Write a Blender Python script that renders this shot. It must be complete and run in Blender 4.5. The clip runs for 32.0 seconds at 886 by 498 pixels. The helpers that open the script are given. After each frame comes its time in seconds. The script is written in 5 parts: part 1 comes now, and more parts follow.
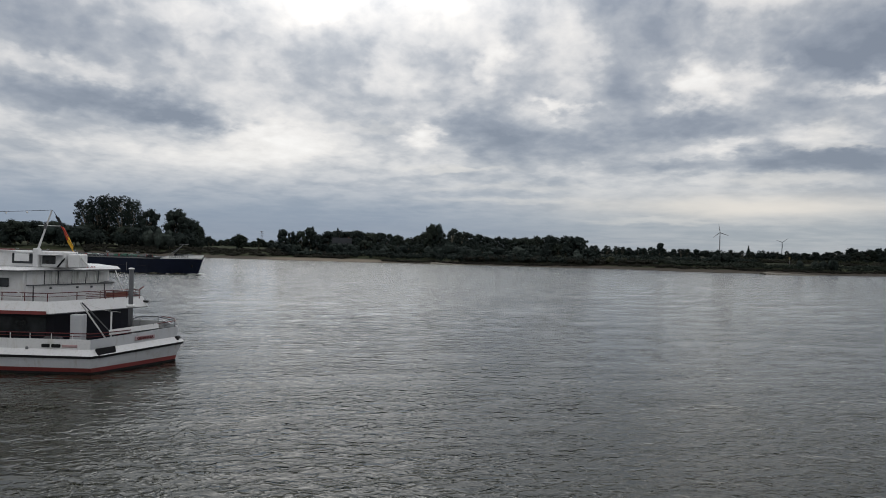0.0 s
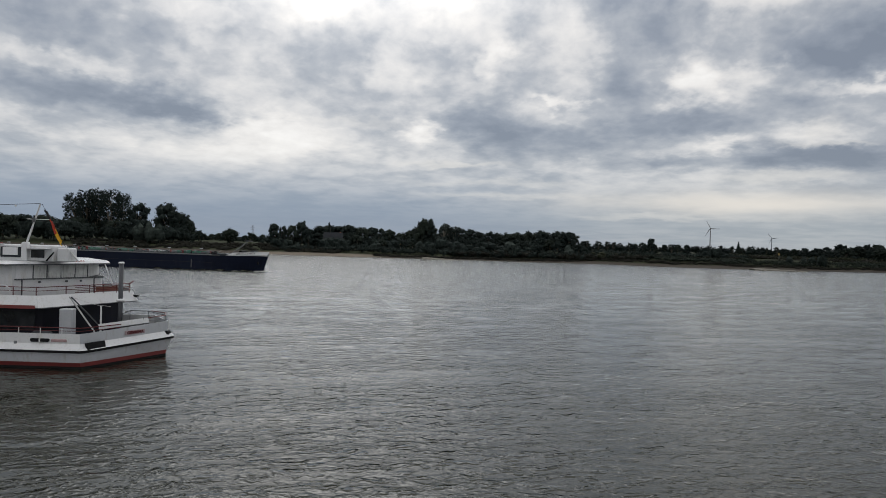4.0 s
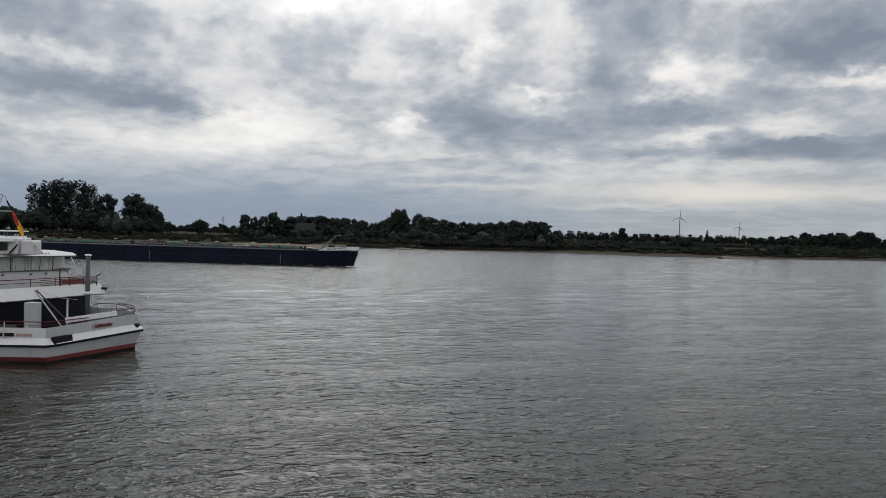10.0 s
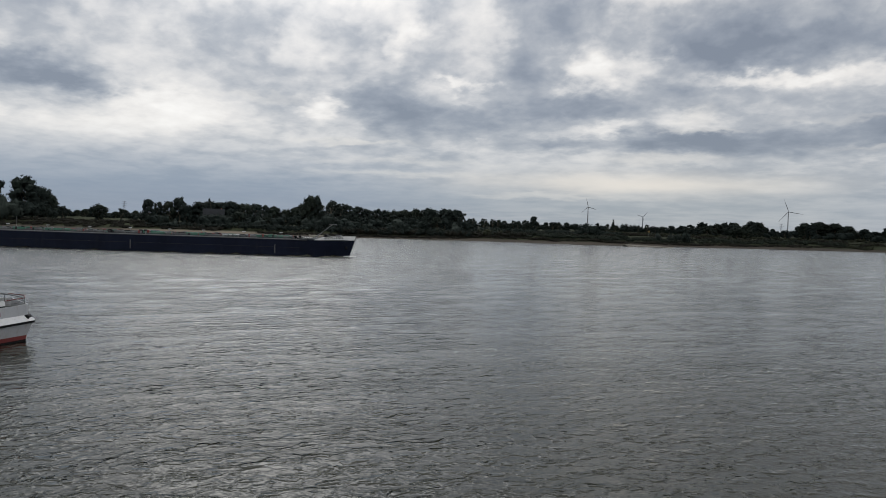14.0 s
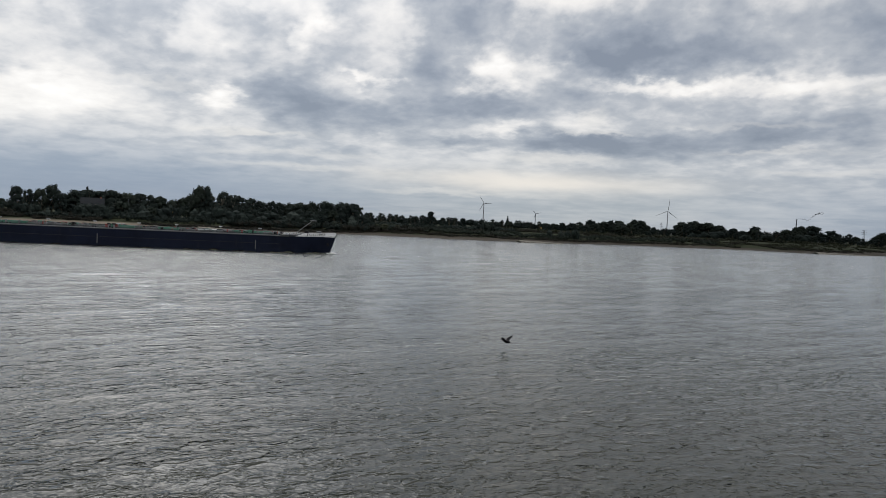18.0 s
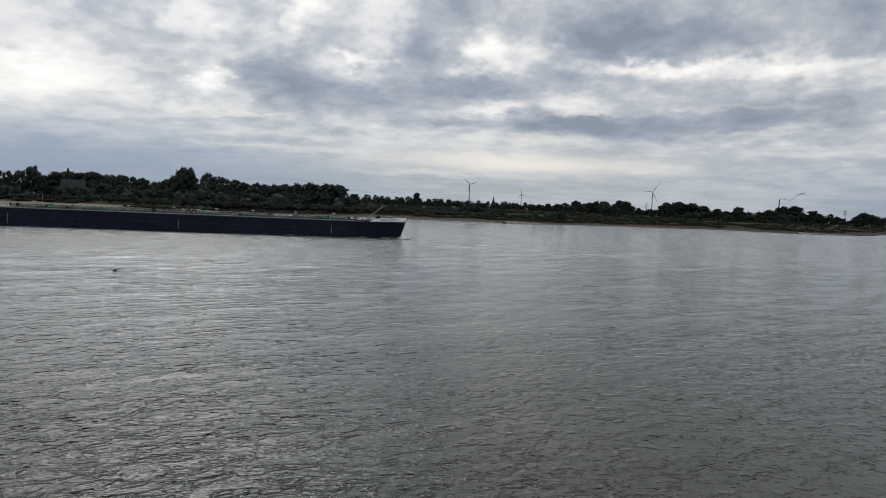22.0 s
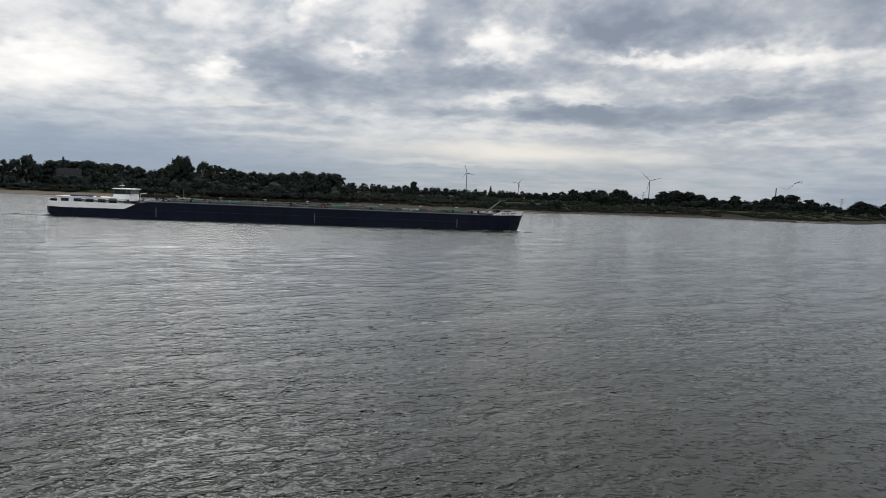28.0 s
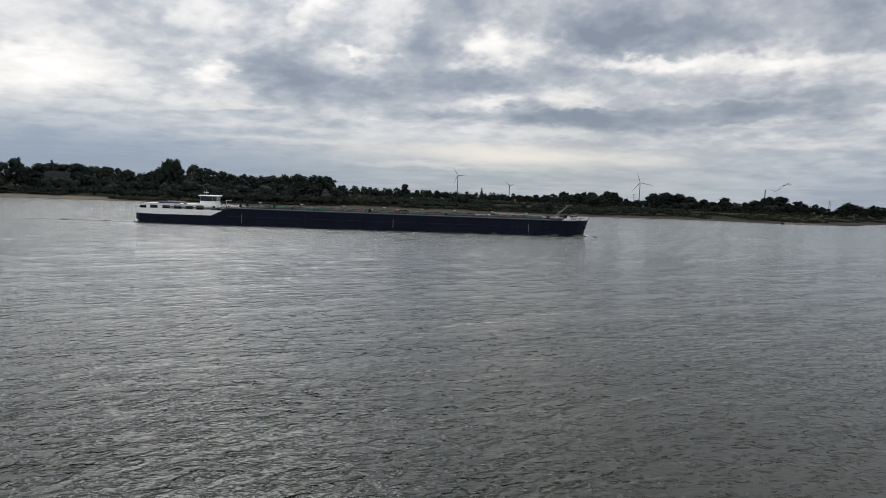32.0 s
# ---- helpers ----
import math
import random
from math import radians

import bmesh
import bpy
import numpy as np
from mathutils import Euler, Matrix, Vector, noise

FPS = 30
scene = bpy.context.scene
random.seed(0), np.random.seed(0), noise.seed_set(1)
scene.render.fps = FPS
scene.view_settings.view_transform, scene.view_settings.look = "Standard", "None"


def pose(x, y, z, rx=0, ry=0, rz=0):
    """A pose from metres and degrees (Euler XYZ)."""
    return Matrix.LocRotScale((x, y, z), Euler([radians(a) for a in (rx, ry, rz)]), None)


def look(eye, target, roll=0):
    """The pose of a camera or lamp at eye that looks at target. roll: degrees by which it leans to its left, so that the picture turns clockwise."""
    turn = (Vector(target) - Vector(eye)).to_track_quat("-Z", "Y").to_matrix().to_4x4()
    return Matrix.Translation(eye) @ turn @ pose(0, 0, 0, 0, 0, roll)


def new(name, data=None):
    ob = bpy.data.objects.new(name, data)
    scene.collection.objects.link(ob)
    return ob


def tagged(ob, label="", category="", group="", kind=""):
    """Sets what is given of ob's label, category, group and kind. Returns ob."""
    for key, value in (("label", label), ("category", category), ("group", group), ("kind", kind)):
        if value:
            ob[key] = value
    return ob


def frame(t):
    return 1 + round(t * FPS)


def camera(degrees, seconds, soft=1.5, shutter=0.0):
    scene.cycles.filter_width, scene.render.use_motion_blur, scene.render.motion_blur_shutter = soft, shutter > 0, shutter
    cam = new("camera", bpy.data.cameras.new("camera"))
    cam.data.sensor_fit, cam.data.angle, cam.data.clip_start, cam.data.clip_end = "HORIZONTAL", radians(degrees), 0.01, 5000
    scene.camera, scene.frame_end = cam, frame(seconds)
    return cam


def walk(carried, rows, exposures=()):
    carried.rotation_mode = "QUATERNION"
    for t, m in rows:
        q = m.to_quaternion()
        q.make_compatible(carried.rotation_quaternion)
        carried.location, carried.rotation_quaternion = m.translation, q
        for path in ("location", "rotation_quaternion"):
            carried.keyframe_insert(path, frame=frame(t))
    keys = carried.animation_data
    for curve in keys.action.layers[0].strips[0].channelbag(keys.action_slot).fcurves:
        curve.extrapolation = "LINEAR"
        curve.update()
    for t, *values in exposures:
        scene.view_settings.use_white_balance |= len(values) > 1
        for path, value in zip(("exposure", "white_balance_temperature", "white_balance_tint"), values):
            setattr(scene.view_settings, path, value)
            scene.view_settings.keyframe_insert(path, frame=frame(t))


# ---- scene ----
# ---------- camera: a hand-held pan from a quay 7.4 m above the river ----------
LENS = 66.7
EYE = Vector((0.0, 0.0, 9.0))
cam = camera(LENS, 32.0, 0.8)

# seconds, turn to the right, tilt up, lean (degrees)
PATH = [(0, 0.00, -0.15, 1.60), (0.5, 0.12, -0.19, 1.70), (1, 0.30, -0.26, 1.65), (1.5, 0.44, -0.33, 1.82), (2, 0.53, -0.43, 1.83), (2.5, 0.57, -0.52, 1.75), (3, 0.63, -0.63, 1.73), (3.5, 0.64, -0.59, 1.75), (5.5, 1.29, -0.47, 1.80), (6, 1.47, -0.42, 1.72), (6.5, 1.68, -0.43, 1.63), (7, 2.26, -0.73, 1.70), (7.5, 2.80, -0.85, 1.65), (8, 2.73, -0.89, 1.54), (8.5, 2.48, -1.00, 1.63), (9, 2.54, -1.05, 1.72), (9.5, 2.64, -1.18, 1.65), (10, 3.02, -1.33, 1.50), (10.5, 4.05, -1.53, 1.52), (11, 5.07, -1.72, 1.70), (11.5, 5.61, -1.91, 1.84), (12, 6.13, -2.04, 1.87), (12.5, 7.35, -1.93, 1.72), (13, 8.63, -1.90, 1.76), (13.5, 9.58, -2.12, 1.79), (14, 10.30, -2.18, 1.90), (14.5, 11.08, -2.18, 2.04), (16.5, 16.19, -2.11, 2.68), (17, 17.29, -2.12, 2.70), (17.5, 18.36, -2.16, 2.65), (18, 19.05, -2.29, 2.75), (18.5, 19.41, -2.34, 2.88), (19, 19.68, -2.39, 2.80), (19.5, 19.92, -2.82, 2.60), (20, 20.17, -3.37, 2.82), (20.5, 20.30, -3.53, 3.10), (21, 20.33, -3.63, 2.79), (21.5, 20.36, -3.71, 2.65), (22, 20.31, -3.83, 2.60), (22.5, 20.26, -3.96, 2.50), (23, 20.08, -4.07, 2.31), (23.5, 19.89, -4.10, 2.16), (24, 19.96, -4.18, 2.24), (24.5, 20.04, -4.29, 2.30), (25, 20.13, -4.38, 2.26), (25.5, 20.27, -4.48, 2.32), (27.5, 20.51, -4.80, 2.62), (28, 20.60, -4.77, 2.59), (28.5, 20.78, -4.74, 2.56), (29, 20.95, -4.68, 2.58), (29.5, 21.02, -4.73, 2.50), (30, 21.07, -4.78, 2.34), (30.5, 21.06, -4.75, 2.19), (31, 20.98, -4.61, 2.16), (31.5, 20.99, -4.63, 2.26), (32, 21.33, -4.53, 2.48)]


def heading(turn, tilt):
    a, e = radians(turn), radians(tilt)
    return Vector((math.sin(a) * math.cos(e), math.cos(a) * math.cos(e), math.sin(e)))


walk(cam, [(t, look(EYE, EYE + heading(a, e), lean)) for t, a, e, lean in PATH],
     exposures=[(0, -0.04), (12, -0.04), (14, -0.02), (17, 0.10), (23, 0.11), (32, 0.11)])

# ---------- world and light: a broken overcast with the sun behind it, ahead of the camera ----------
SUN_TURN, SUN_HEIGHT = -9.0, 36.0
world = bpy.data.worlds.new("sky")
scene.world = world
world.use_nodes = True
wn = world.node_tree
air = wn.nodes.new("ShaderNodeTexSky")
air.sky_type, air.sun_disc = "NISHITA", False
air.sun_elevation, air.sun_rotation = radians(SUN_HEIGHT), radians(SUN_TURN)
wn.links.new(air.outputs[0], wn.nodes["Background"].inputs[0])
wn.nodes["Background"].inputs[1].default_value = 0.05

lamp = bpy.data.lights.new("sun", "SUN")
lamp.energy, lamp.angle, lamp.color = 0.7, radians(85), (1.0, 0.95, 0.88)
sun = new("sun", lamp)
sun.matrix_world = look(heading(SUN_TURN, SUN_HEIGHT) * 100, (0, 0, 0))


# ---------- node helpers ----------
class Nodes:
    """Short-hand for one node tree."""

    def __init__(self, tree):
        self.tree = tree

    def add(self, kind, **values):
        n = self.tree.nodes.new(kind)
        for key, value in values.items():
            setattr(n, key, value)
        return n

    def plug(self, socket, value):
        if isinstance(value, bpy.types.NodeSocket):
            self.tree.links.new(value, socket)
        else:
            socket.default_value = value

    def math(self, op, a, b=0.0, c=0.0, clamp=False):
        n = self.add("ShaderNodeMath", operation=op, use_clamp=clamp)
        for s, v in zip(n.inputs, (a, b, c)):
            self.plug(s, v)
        return n.outputs[0]

    def vec(self, op, a, b=(0, 0, 0), c=(0, 0, 0)):
        n = self.add("ShaderNodeVectorMath", operation=op)
        for s, v in zip(n.inputs, (a, b, c)):
            self.plug(s, v)
        return n.outputs["Value"] if op in ("DOT_PRODUCT", "LENGTH") else n.outputs[0]

    def noise(self, where, scale, detail=4.0, rough=0.55, distort=0.0, colour=False):
        n = self.add("ShaderNodeTexNoise")
        self.plug(n.inputs["Vector"], where)
        for key, v in (("Scale", scale), ("Detail", detail), ("Roughness", rough), ("Distortion", distort)):
            n.inputs[key].default_value = v
        return n.outputs["Color"] if colour else n.outputs[0]

    def ramp(self, value, stops, mode="LINEAR"):
        n = self.add("ShaderNodeValToRGB")
        n.color_ramp.interpolation = mode
        els = n.color_ramp.elements
        while len(els) < len(stops):
            els.new(0.5)
        for e, (at, col) in zip(els, stops):
            e.position, e.color = at, (*col, 1)
        self.plug(n.inputs[0], value)
        return n.outputs[0]

    def mix(self, f, a, b, blend="MIX"):
        n = self.add("ShaderNodeMix", data_type="RGBA", blend_type=blend)
        self.plug(n.inputs[0], f)
        for s, v in ((n.inputs[6], a), (n.inputs[7], b)):
            self.plug(s, (*v, 1) if isinstance(v, tuple) and len(v) == 3 else v)
        return n.outputs[2]

    def smooth(self, v, lo, hi, out_lo=0.0, out_hi=1.0):
        n = self.add("ShaderNodeMapRange", interpolation_type="SMOOTHSTEP")
        for s, x in zip(n.inputs, (v, lo, hi, out_lo, out_hi)):
            self.plug(s, x)
        return n.outputs[0]

    def bump(self, height, strength, distance, normal=None):
        n = self.add("ShaderNodeBump")
        n.inputs["Strength"].default_value, n.inputs["Distance"].default_value = 1.0, distance
        self.plug(n.inputs["Strength"], strength)
        self.plug(n.inputs["Height"], height)
        if normal is not None:
            self.plug(n.inputs["Normal"], normal)
        return n.outputs[0]


def material(name):
    m = bpy.data.materials.new(name)
    m.use_nodes = True
    n = Nodes(m.node_tree)
    return m, n, m.node_tree.nodes["Principled BSDF"]


def surface(name, colour, rough=0.5, vary=0.25, coarse=0.7, fine=8.0, relief=0.003, metal=0.0, dirt=None, dirt_amount=0.4, gloss=0.5):
    """A plain surface with blotches at one size, grain at another, and stains of a second colour."""
    m, n, p = material(name)
    at = n.add("ShaderNodeTexCoord").outputs["Object"]
    big, small = n.noise(at, coarse, 5), n.noise(at, fine, 3)
    tone = n.math("ADD", n.math("MULTIPLY", big, 1.2), n.math("MULTIPLY", small, 0.8))
    low, high = tuple(c * (1 - vary) for c in colour), tuple(min(1, c * (1 + vary)) for c in colour)
    col = n.ramp(n.math("MULTIPLY", tone, 0.5), [(0.3, low), (0.7, high)])
    if dirt:
        streak = n.noise(n.vec("MULTIPLY", at, (1.6, 1.6, 0.35)), coarse * 2.2, 6, 0.65)
        col = n.mix(n.smooth(streak, 0.52, 0.72, 0, dirt_amount), col, dirt)
    n.plug(p.inputs["Base Color"], col)
    n.plug(p.inputs["Roughness"], n.smooth(small, 0.3, 0.7, max(0.03, rough - 0.1), min(1, rough + 0.1)))
    p.inputs["Metallic"].default_value = metal
    p.inputs["Specular IOR Level"].default_value = gloss
    n.plug(p.inputs["Normal"], n.bump(small, 0.5, relief))
    return m


# ---------- the cloud deck ----------
# turn, height, half-width, half-height (degrees), strength: thin places in the deck, low bright slits, thick banks
GAPS = [(1.0, 19.4, 3.3, 2.4, 0.8), (3.2, 15.5, 1.1, 1.8, 0.8), (-11.4, 19.0, 2.7, 1.4, 0.9), (-31.5, 12.4, 3.1, 0.62, 0.4), (-27.5, 11.8, 2.7, 0.54, 0.4),
        (-14.3, 8.3, 4.8, 1.7, 1.05), (-20.7, 6.4, 6.2, 0.9, 0.65), (-2.2, 9.2, 1.6, 0.8, 1.1), (9.6, 12.1, 2.2, 0.42, 0.9), (20.5, 13.2, 1.6, 1.5, 1.1),
        (24.8, 13.6, 2.2, 0.8, 0.7), (22.9, 8.2, 1.6, 0.62, 0.8), (29.7, 8.9, 2.7, 0.62, 0.7), (-5.0, 14.8, 1.8, 2.2, 0.45), (11.2, 16.4, 2.7, 2.4, 0.45),
        (-20.6, 16.8, 2.7, 1.8, 0.45), (34.7, 12.3, 4.9, 0.54, 0.8), (45.6, 12.0, 6.2, 0.71, 0.8), (24.0, 24.5, 5.0, 6.0, 1.3), (-14.0, 26.0, 12.0, 6.0, 1.0)]
SLITS = [(0.9, 6.6, 4.0, 0.26, 0.8), (5.8, 5.2, 7.1, 0.24, 0.4), (5.8, 4.1, 6.7, 0.24, 0.45), (-7.0, 9.9, 3.6, 0.3, 0.4), (30.4, 8.3, 3.1, 0.24, 0.5),
         (27.5, 5.8, 4.5, 0.45, 0.7), (17.8, 2.6, 5.4, 0.24, 0.5), (48.4, 5.1, 5.4, 0.24, 0.35), (44.3, 6.6, 4.5, 0.2, 0.4), (41.9, 8.9, 5.4, 0.27, 0.3),
         (-29.7, 5.5, 5.8, 0.62, 0.15), (50.3, 11.1, 1.0, 0.54, 0.5), (30.0, 9.5, 1.6, 0.8, 0.5)]
BANKS = [(-27.4, 10.2, 8.5, 1.2, 0.8), (-21.0, 9.9, 4.0, 0.8, 0.8), (-28.4, 15.0, 5.4, 1.8, 0.6), (-10.6, 14.9, 2.7, 2.4, 0.4), (2.6, 10.2, 3.1, 1.3, 0.9),
         (9.3, 8.8, 5.8, 1.25, 0.85), (14.6, 13.4, 2.7, 2.2, 0.6), (18.3, 17.6, 4.9, 1.8, 0.85), (28.9, 15.6, 5.4, 2.6, 0.9), (28.3, 7.3, 4.5, 0.95, 0.95),
         (19.0, 6.9, 2.7, 0.45, 0.7), (31.7, 4.7, 3.6, 0.4, 0.6), (18.5, 10.0, 5.0, 1.1, 0.8), (27.3, 11.0, 4.0, 0.9, 0.6), (36.6, 14.6, 6.7, 1.3, 0.8),
         (46.5, 16.0, 7.0, 2.2, 0.7), (39.2, 7.1, 7.1, 1.2, 0.95), (46.8, 8.6, 6.2, 1.2, 0.75), (14.0, 25.0, 4.0, 5.0, 1.0), (-36.0, 22.0, 9.0, 8.0, 0.3)]
DECK_R, DECK_H = 4700.0, 300.0


def cloud_material():
    m = bpy.data.materials.new("cloud")
    m.use_nodes = True
    n = Nodes(m.node_tree)
    m.node_tree.nodes.clear()
    at = n.add("ShaderNodeTexCoord").outputs["Object"]
    xyz = n.add("ShaderNodeSeparateXYZ")
    n.plug(xyz.inputs[0], at)
    x, y, z = xyz.outputs
    r = n.math("SQRT", n.math("ADD", n.math("MULTIPLY", x, x), n.math("MULTIPLY", y, y)))
    turn = n.math("MULTIPLY", n.math("ARCTAN2", x, y), 57.2958)
    rise = n.math("MULTIPLY", n.math("ARCTAN2", z, r), 57.2958)
    unit = n.add("ShaderNodeSeparateXYZ")
    n.plug(unit.inputs[0], n.vec("NORMALIZE", at))
    level = n.math("LOGARITHM", n.math("ADD", n.math("MAXIMUM", rise, 0.0), 2.0), math.e)
    dome = n.add("ShaderNodeCombineXYZ")
    n.plug(dome.inputs[0], n.math("MULTIPLY", unit.outputs[0], 12.0))
    n.plug(dome.inputs[1], n.math("MULTIPLY", unit.outputs[1], 12.0))
    n.plug(dome.inputs[2], n.math("MULTIPLY", level, 5.0))
    sky_at = dome.outputs[0]
    warp = n.vec("SUBTRACT", n.noise(sky_at, 1.05, 4, 0.5, colour=True), (0.5, 0.5, 0.5))
    curl = n.vec("SUBTRACT", n.noise(n.vec("ADD", sky_at, (2.1, 7.7, 5.3)), 3.4, 3, 0.5, colour=True), (0.5, 0.5, 0.5))
    both = n.add("ShaderNodeCombineXYZ")
    n.plug(both.inputs[0], turn)
    n.plug(both.inputs[1], rise)
    # low on the sky the deck is seen edge-on, and its ragged rims lie flat
    tall = n.smooth(rise, 2, 14, 0.3, 1.0)
    bend = n.vec("MULTIPLY_ADD", curl, (3.0, 2.0, 0), n.vec("MULTIPLY", warp, (6.0, 3.0, 0)))
    squash = n.add("ShaderNodeCombineXYZ")
    squash.inputs[0].default_value = 1.0
    n.plug(squash.inputs[1], tall)
    spot = n.vec("MULTIPLY_ADD", bend, squash.outputs[0], both.outputs[0])
    light, glint = 0.0, 0.0
    for sign, table in ((1, GAPS), (-1, BANKS), (0, SLITS)):
        for a, e, w, h, s in table:
            d = n.vec("MULTIPLY", n.vec("SUBTRACT", spot, (a, e, 0)), (1 / w, 1 / h, 0))
            g = n.math("EXPONENT", n.math("MULTIPLY", n.math("POWER", n.vec("DOT_PRODUCT", d, d), 1.3), -0.75))
            if sign:
                light = n.math("MULTIPLY_ADD", g, sign * s, light)
            else:
                glint = n.math("MULTIPLY_ADD", g, s, glint)
    billow = n.noise(n.vec("ADD", sky_at, (3.7, 1.2, 0.4)), 0.55, 4, 0.5, 0.3)
    wisp = n.noise(n.vec("ADD", sky_at, (9.1, 4.2, 2.4)), 1.8, 4, 0.46, 0.3)
    puff = n.noise(n.vec("MULTIPLY", n.vec("ADD", sky_at, (1.3, 6.1, 8.4)), (1.0, 1.0, 1.2)), 3.6, 4, 0.55, 0.3)
    density = n.math("MULTIPLY_ADD", n.math("SUBTRACT", billow, 0.5), 0.75, n.math("MULTIPLY", n.math("SUBTRACT", wisp, 0.5), 0.5))
    density = n.math("MULTIPLY_ADD", n.math("SUBTRACT", puff, 0.5), 0.25, density)
    value = n.math("MULTIPLY_ADD", light, 0.38, n.math("ADD", density, 0.51))
    colour = n.ramp(value, [(0.0, (0.235, 0.266, 0.318)), (0.20, (0.315, 0.347, 0.398)), (0.42, (0.462, 0.484, 0.515)),
                            (0.60, (0.685, 0.682, 0.680)), (0.80, (0.872, 0.846, 0.812)), (1.0, (1.0, 0.975, 0.935))])
    # towards the horizon the deck thins out into even, bluish air
    low = n.math("MULTIPLY", n.smooth(rise, 1.5, 7.5, 1.0, 0.0), n.smooth(turn, -8, 34, 0.92, 0.68))
    haze = n.mix(n.math("MULTIPLY", n.smooth(turn, -6, 30, 0, 1), n.smooth(turn, 33, 50, 1.0, 0.35)), (0.225, 0.288, 0.392), (0.335, 0.38, 0.425))
    colour = n.mix(low, colour, haze)
    colour = n.mix(n.math("MULTIPLY", glint, 0.75, clamp=True), colour, (0.82, 0.79, 0.74))
    # a clear, warm strip under the edge of the deck
    d = n.vec("MULTIPLY", n.vec("SUBTRACT", n.vec("MULTIPLY_ADD", warp, (9.0, 1.0, 0), both.outputs[0]), (25.5, 3.8, 0)), (1 / 11, 1 / 0.8, 0))
    strip = n.math("EXPONENT", n.math("MULTIPLY", n.vec("DOT_PRODUCT", d, d), -0.8))
    colour = n.mix(n.math("MULTIPLY", strip, 0.8), colour, (0.86, 0.80, 0.72))
    # an overcast is about three times as bright overhead as at its rim
    gain = n.math("MULTIPLY_ADD", n.smooth(rise, 17, 42), n.smooth(turn, 6, 42, 0.8, 0.3), 1.0)
    # the hidden sun lights the cloud round it from behind
    off = n.vec("MULTIPLY", n.vec("SUBTRACT", both.outputs[0], (SUN_TURN, SUN_HEIGHT, 0)), (1 / 17, 1 / 10.5, 0))
    halo = n.math("EXPONENT", n.math("MULTIPLY", n.vec("DOT_PRODUCT", off, off), -1.0))
    gain = n.math("MULTIPLY_ADD", halo, 4.2, gain)
    glow = n.add("ShaderNodeEmission")
    n.plug(glow.inputs[0], colour)
    n.plug(glow.inputs[1], n.math("MULTIPLY", gain, 0.93))
    veil = n.add("ShaderNodeBsdfTransparent")
    veil.inputs[0].default_value = (0.07, 0.09, 0.12, 1)
    total = n.add("ShaderNodeAddShader")
    n.plug(total.inputs[0], glow.outputs[0])
    n.plug(total.inputs[1], veil.outputs[0])
    out = n.add("ShaderNodeOutputMaterial")
    n.plug(out.inputs[0], total.outputs[0])
    m.cycles.emission_sampling = "NONE"
    return m


def grid_mesh(name, xs, ys, height, spread=None):
    """A mesh over the grid of xs and ys, at the heights that height(X, Y) gives; spread(Y) widens the columns."""
    X, Y = np.meshgrid(xs, ys)
    if spread is not None:
        X = X * spread(Y)
    co = np.stack([X, Y, height(X, Y)], -1).reshape(-1, 3)
    nx, ny = len(xs), len(ys)
    a = (np.arange(ny - 1)[:, None] * nx + np.arange(nx - 1)[None]).ravel()
    quads = np.stack([a, a + 1, a + nx + 1, a + nx], -1)
    me = bpy.data.meshes.new(name)
    me.vertices.add(len(co)), me.loops.add(quads.size), me.polygons.add(len(quads))
    me.vertices.foreach_set("co", co.ravel())
    me.loops.foreach_set("vertex_index", quads.ravel())
    me.polygons.foreach_set("loop_start", np.arange(0, quads.size, 4))
    me.polygons.foreach_set("use_smooth", np.ones(len(quads), bool))
    me.update(calc_edges=True)
    return me


def cloud_deck():
    bm = bmesh.new()
    rings = [[bm.verts.new((0, 0, DECK_H))]]
    for i in range(1, 41):
        r = DECK_R * i / 40
        rings.append([bm.verts.new((r * math.cos(a), r * math.sin(a), DECK_H * (1 - (r / DECK_R) ** 2) - 9 * (i == 40)))
                      for a in (2 * math.pi * k / 96 for k in range(96))])
    for k in range(96):
        bm.faces.new((rings[0][0], rings[1][k], rings[1][(k + 1) % 96]))
        for i in range(1, 40):
            bm.faces.new((rings[i][k], rings[i + 1][k], rings[i + 1][(k + 1) % 96], rings[i][(k + 1) % 96]))
    me = bpy.data.meshes.new("cloud_deck")
    bm.to_mesh(me)
    bm.free()
    me.materials.append(cloud_material())
    for p in me.polygons:
        p.use_smooth = True
    return tagged(new("cloud_deck", me), "grey broken overcast with bright gaps over the river", "sky", kind="structure")


clouds = cloud_deck()
clouds.location = (0, 0, 9)


# ---------- mesh helpers ----------
def finish(name, bm, mat, parent=None, label="", smooth=False, at=None):
    me = bpy.data.meshes.new(name)
    bm.normal_update()
    bm.to_mesh(me)
    bm.free()
    if mat is not None:
        me.materials.append(mat)
    if smooth:
        for p in me.polygons:
            p.use_smooth = True
    ob = new(name, me)
    if parent is not None:
        ob.parent = parent
    if at is not None:
        ob.matrix_basis = at
    if label:
        ob["label"] = label
    return ob


def part(name, bm, mat, parent, label="", smooth=False):
    return finish(name, bm, mat, parent, label, smooth)


def box(x0, x1, y0, y1, z0, z1, bevel=0.0, bm=None):
    own = bm or bmesh.new()
    made = bmesh.ops.create_cube(own, size=1.0)["verts"]
    for v in made:
        v.co = ((x0 + x1) / 2 + v.co.x * (x1 - x0), (y0 + y1) / 2 + v.co.y * (y1 - y0), (z0 + z1) / 2 + v.co.z * (z1 - z0))
    if bevel:
        edges = list({e for v in made for e in v.link_edges})
        bmesh.ops.bevel(own, geom=edges, offset=bevel, segments=1, affect="EDGES")
    return own


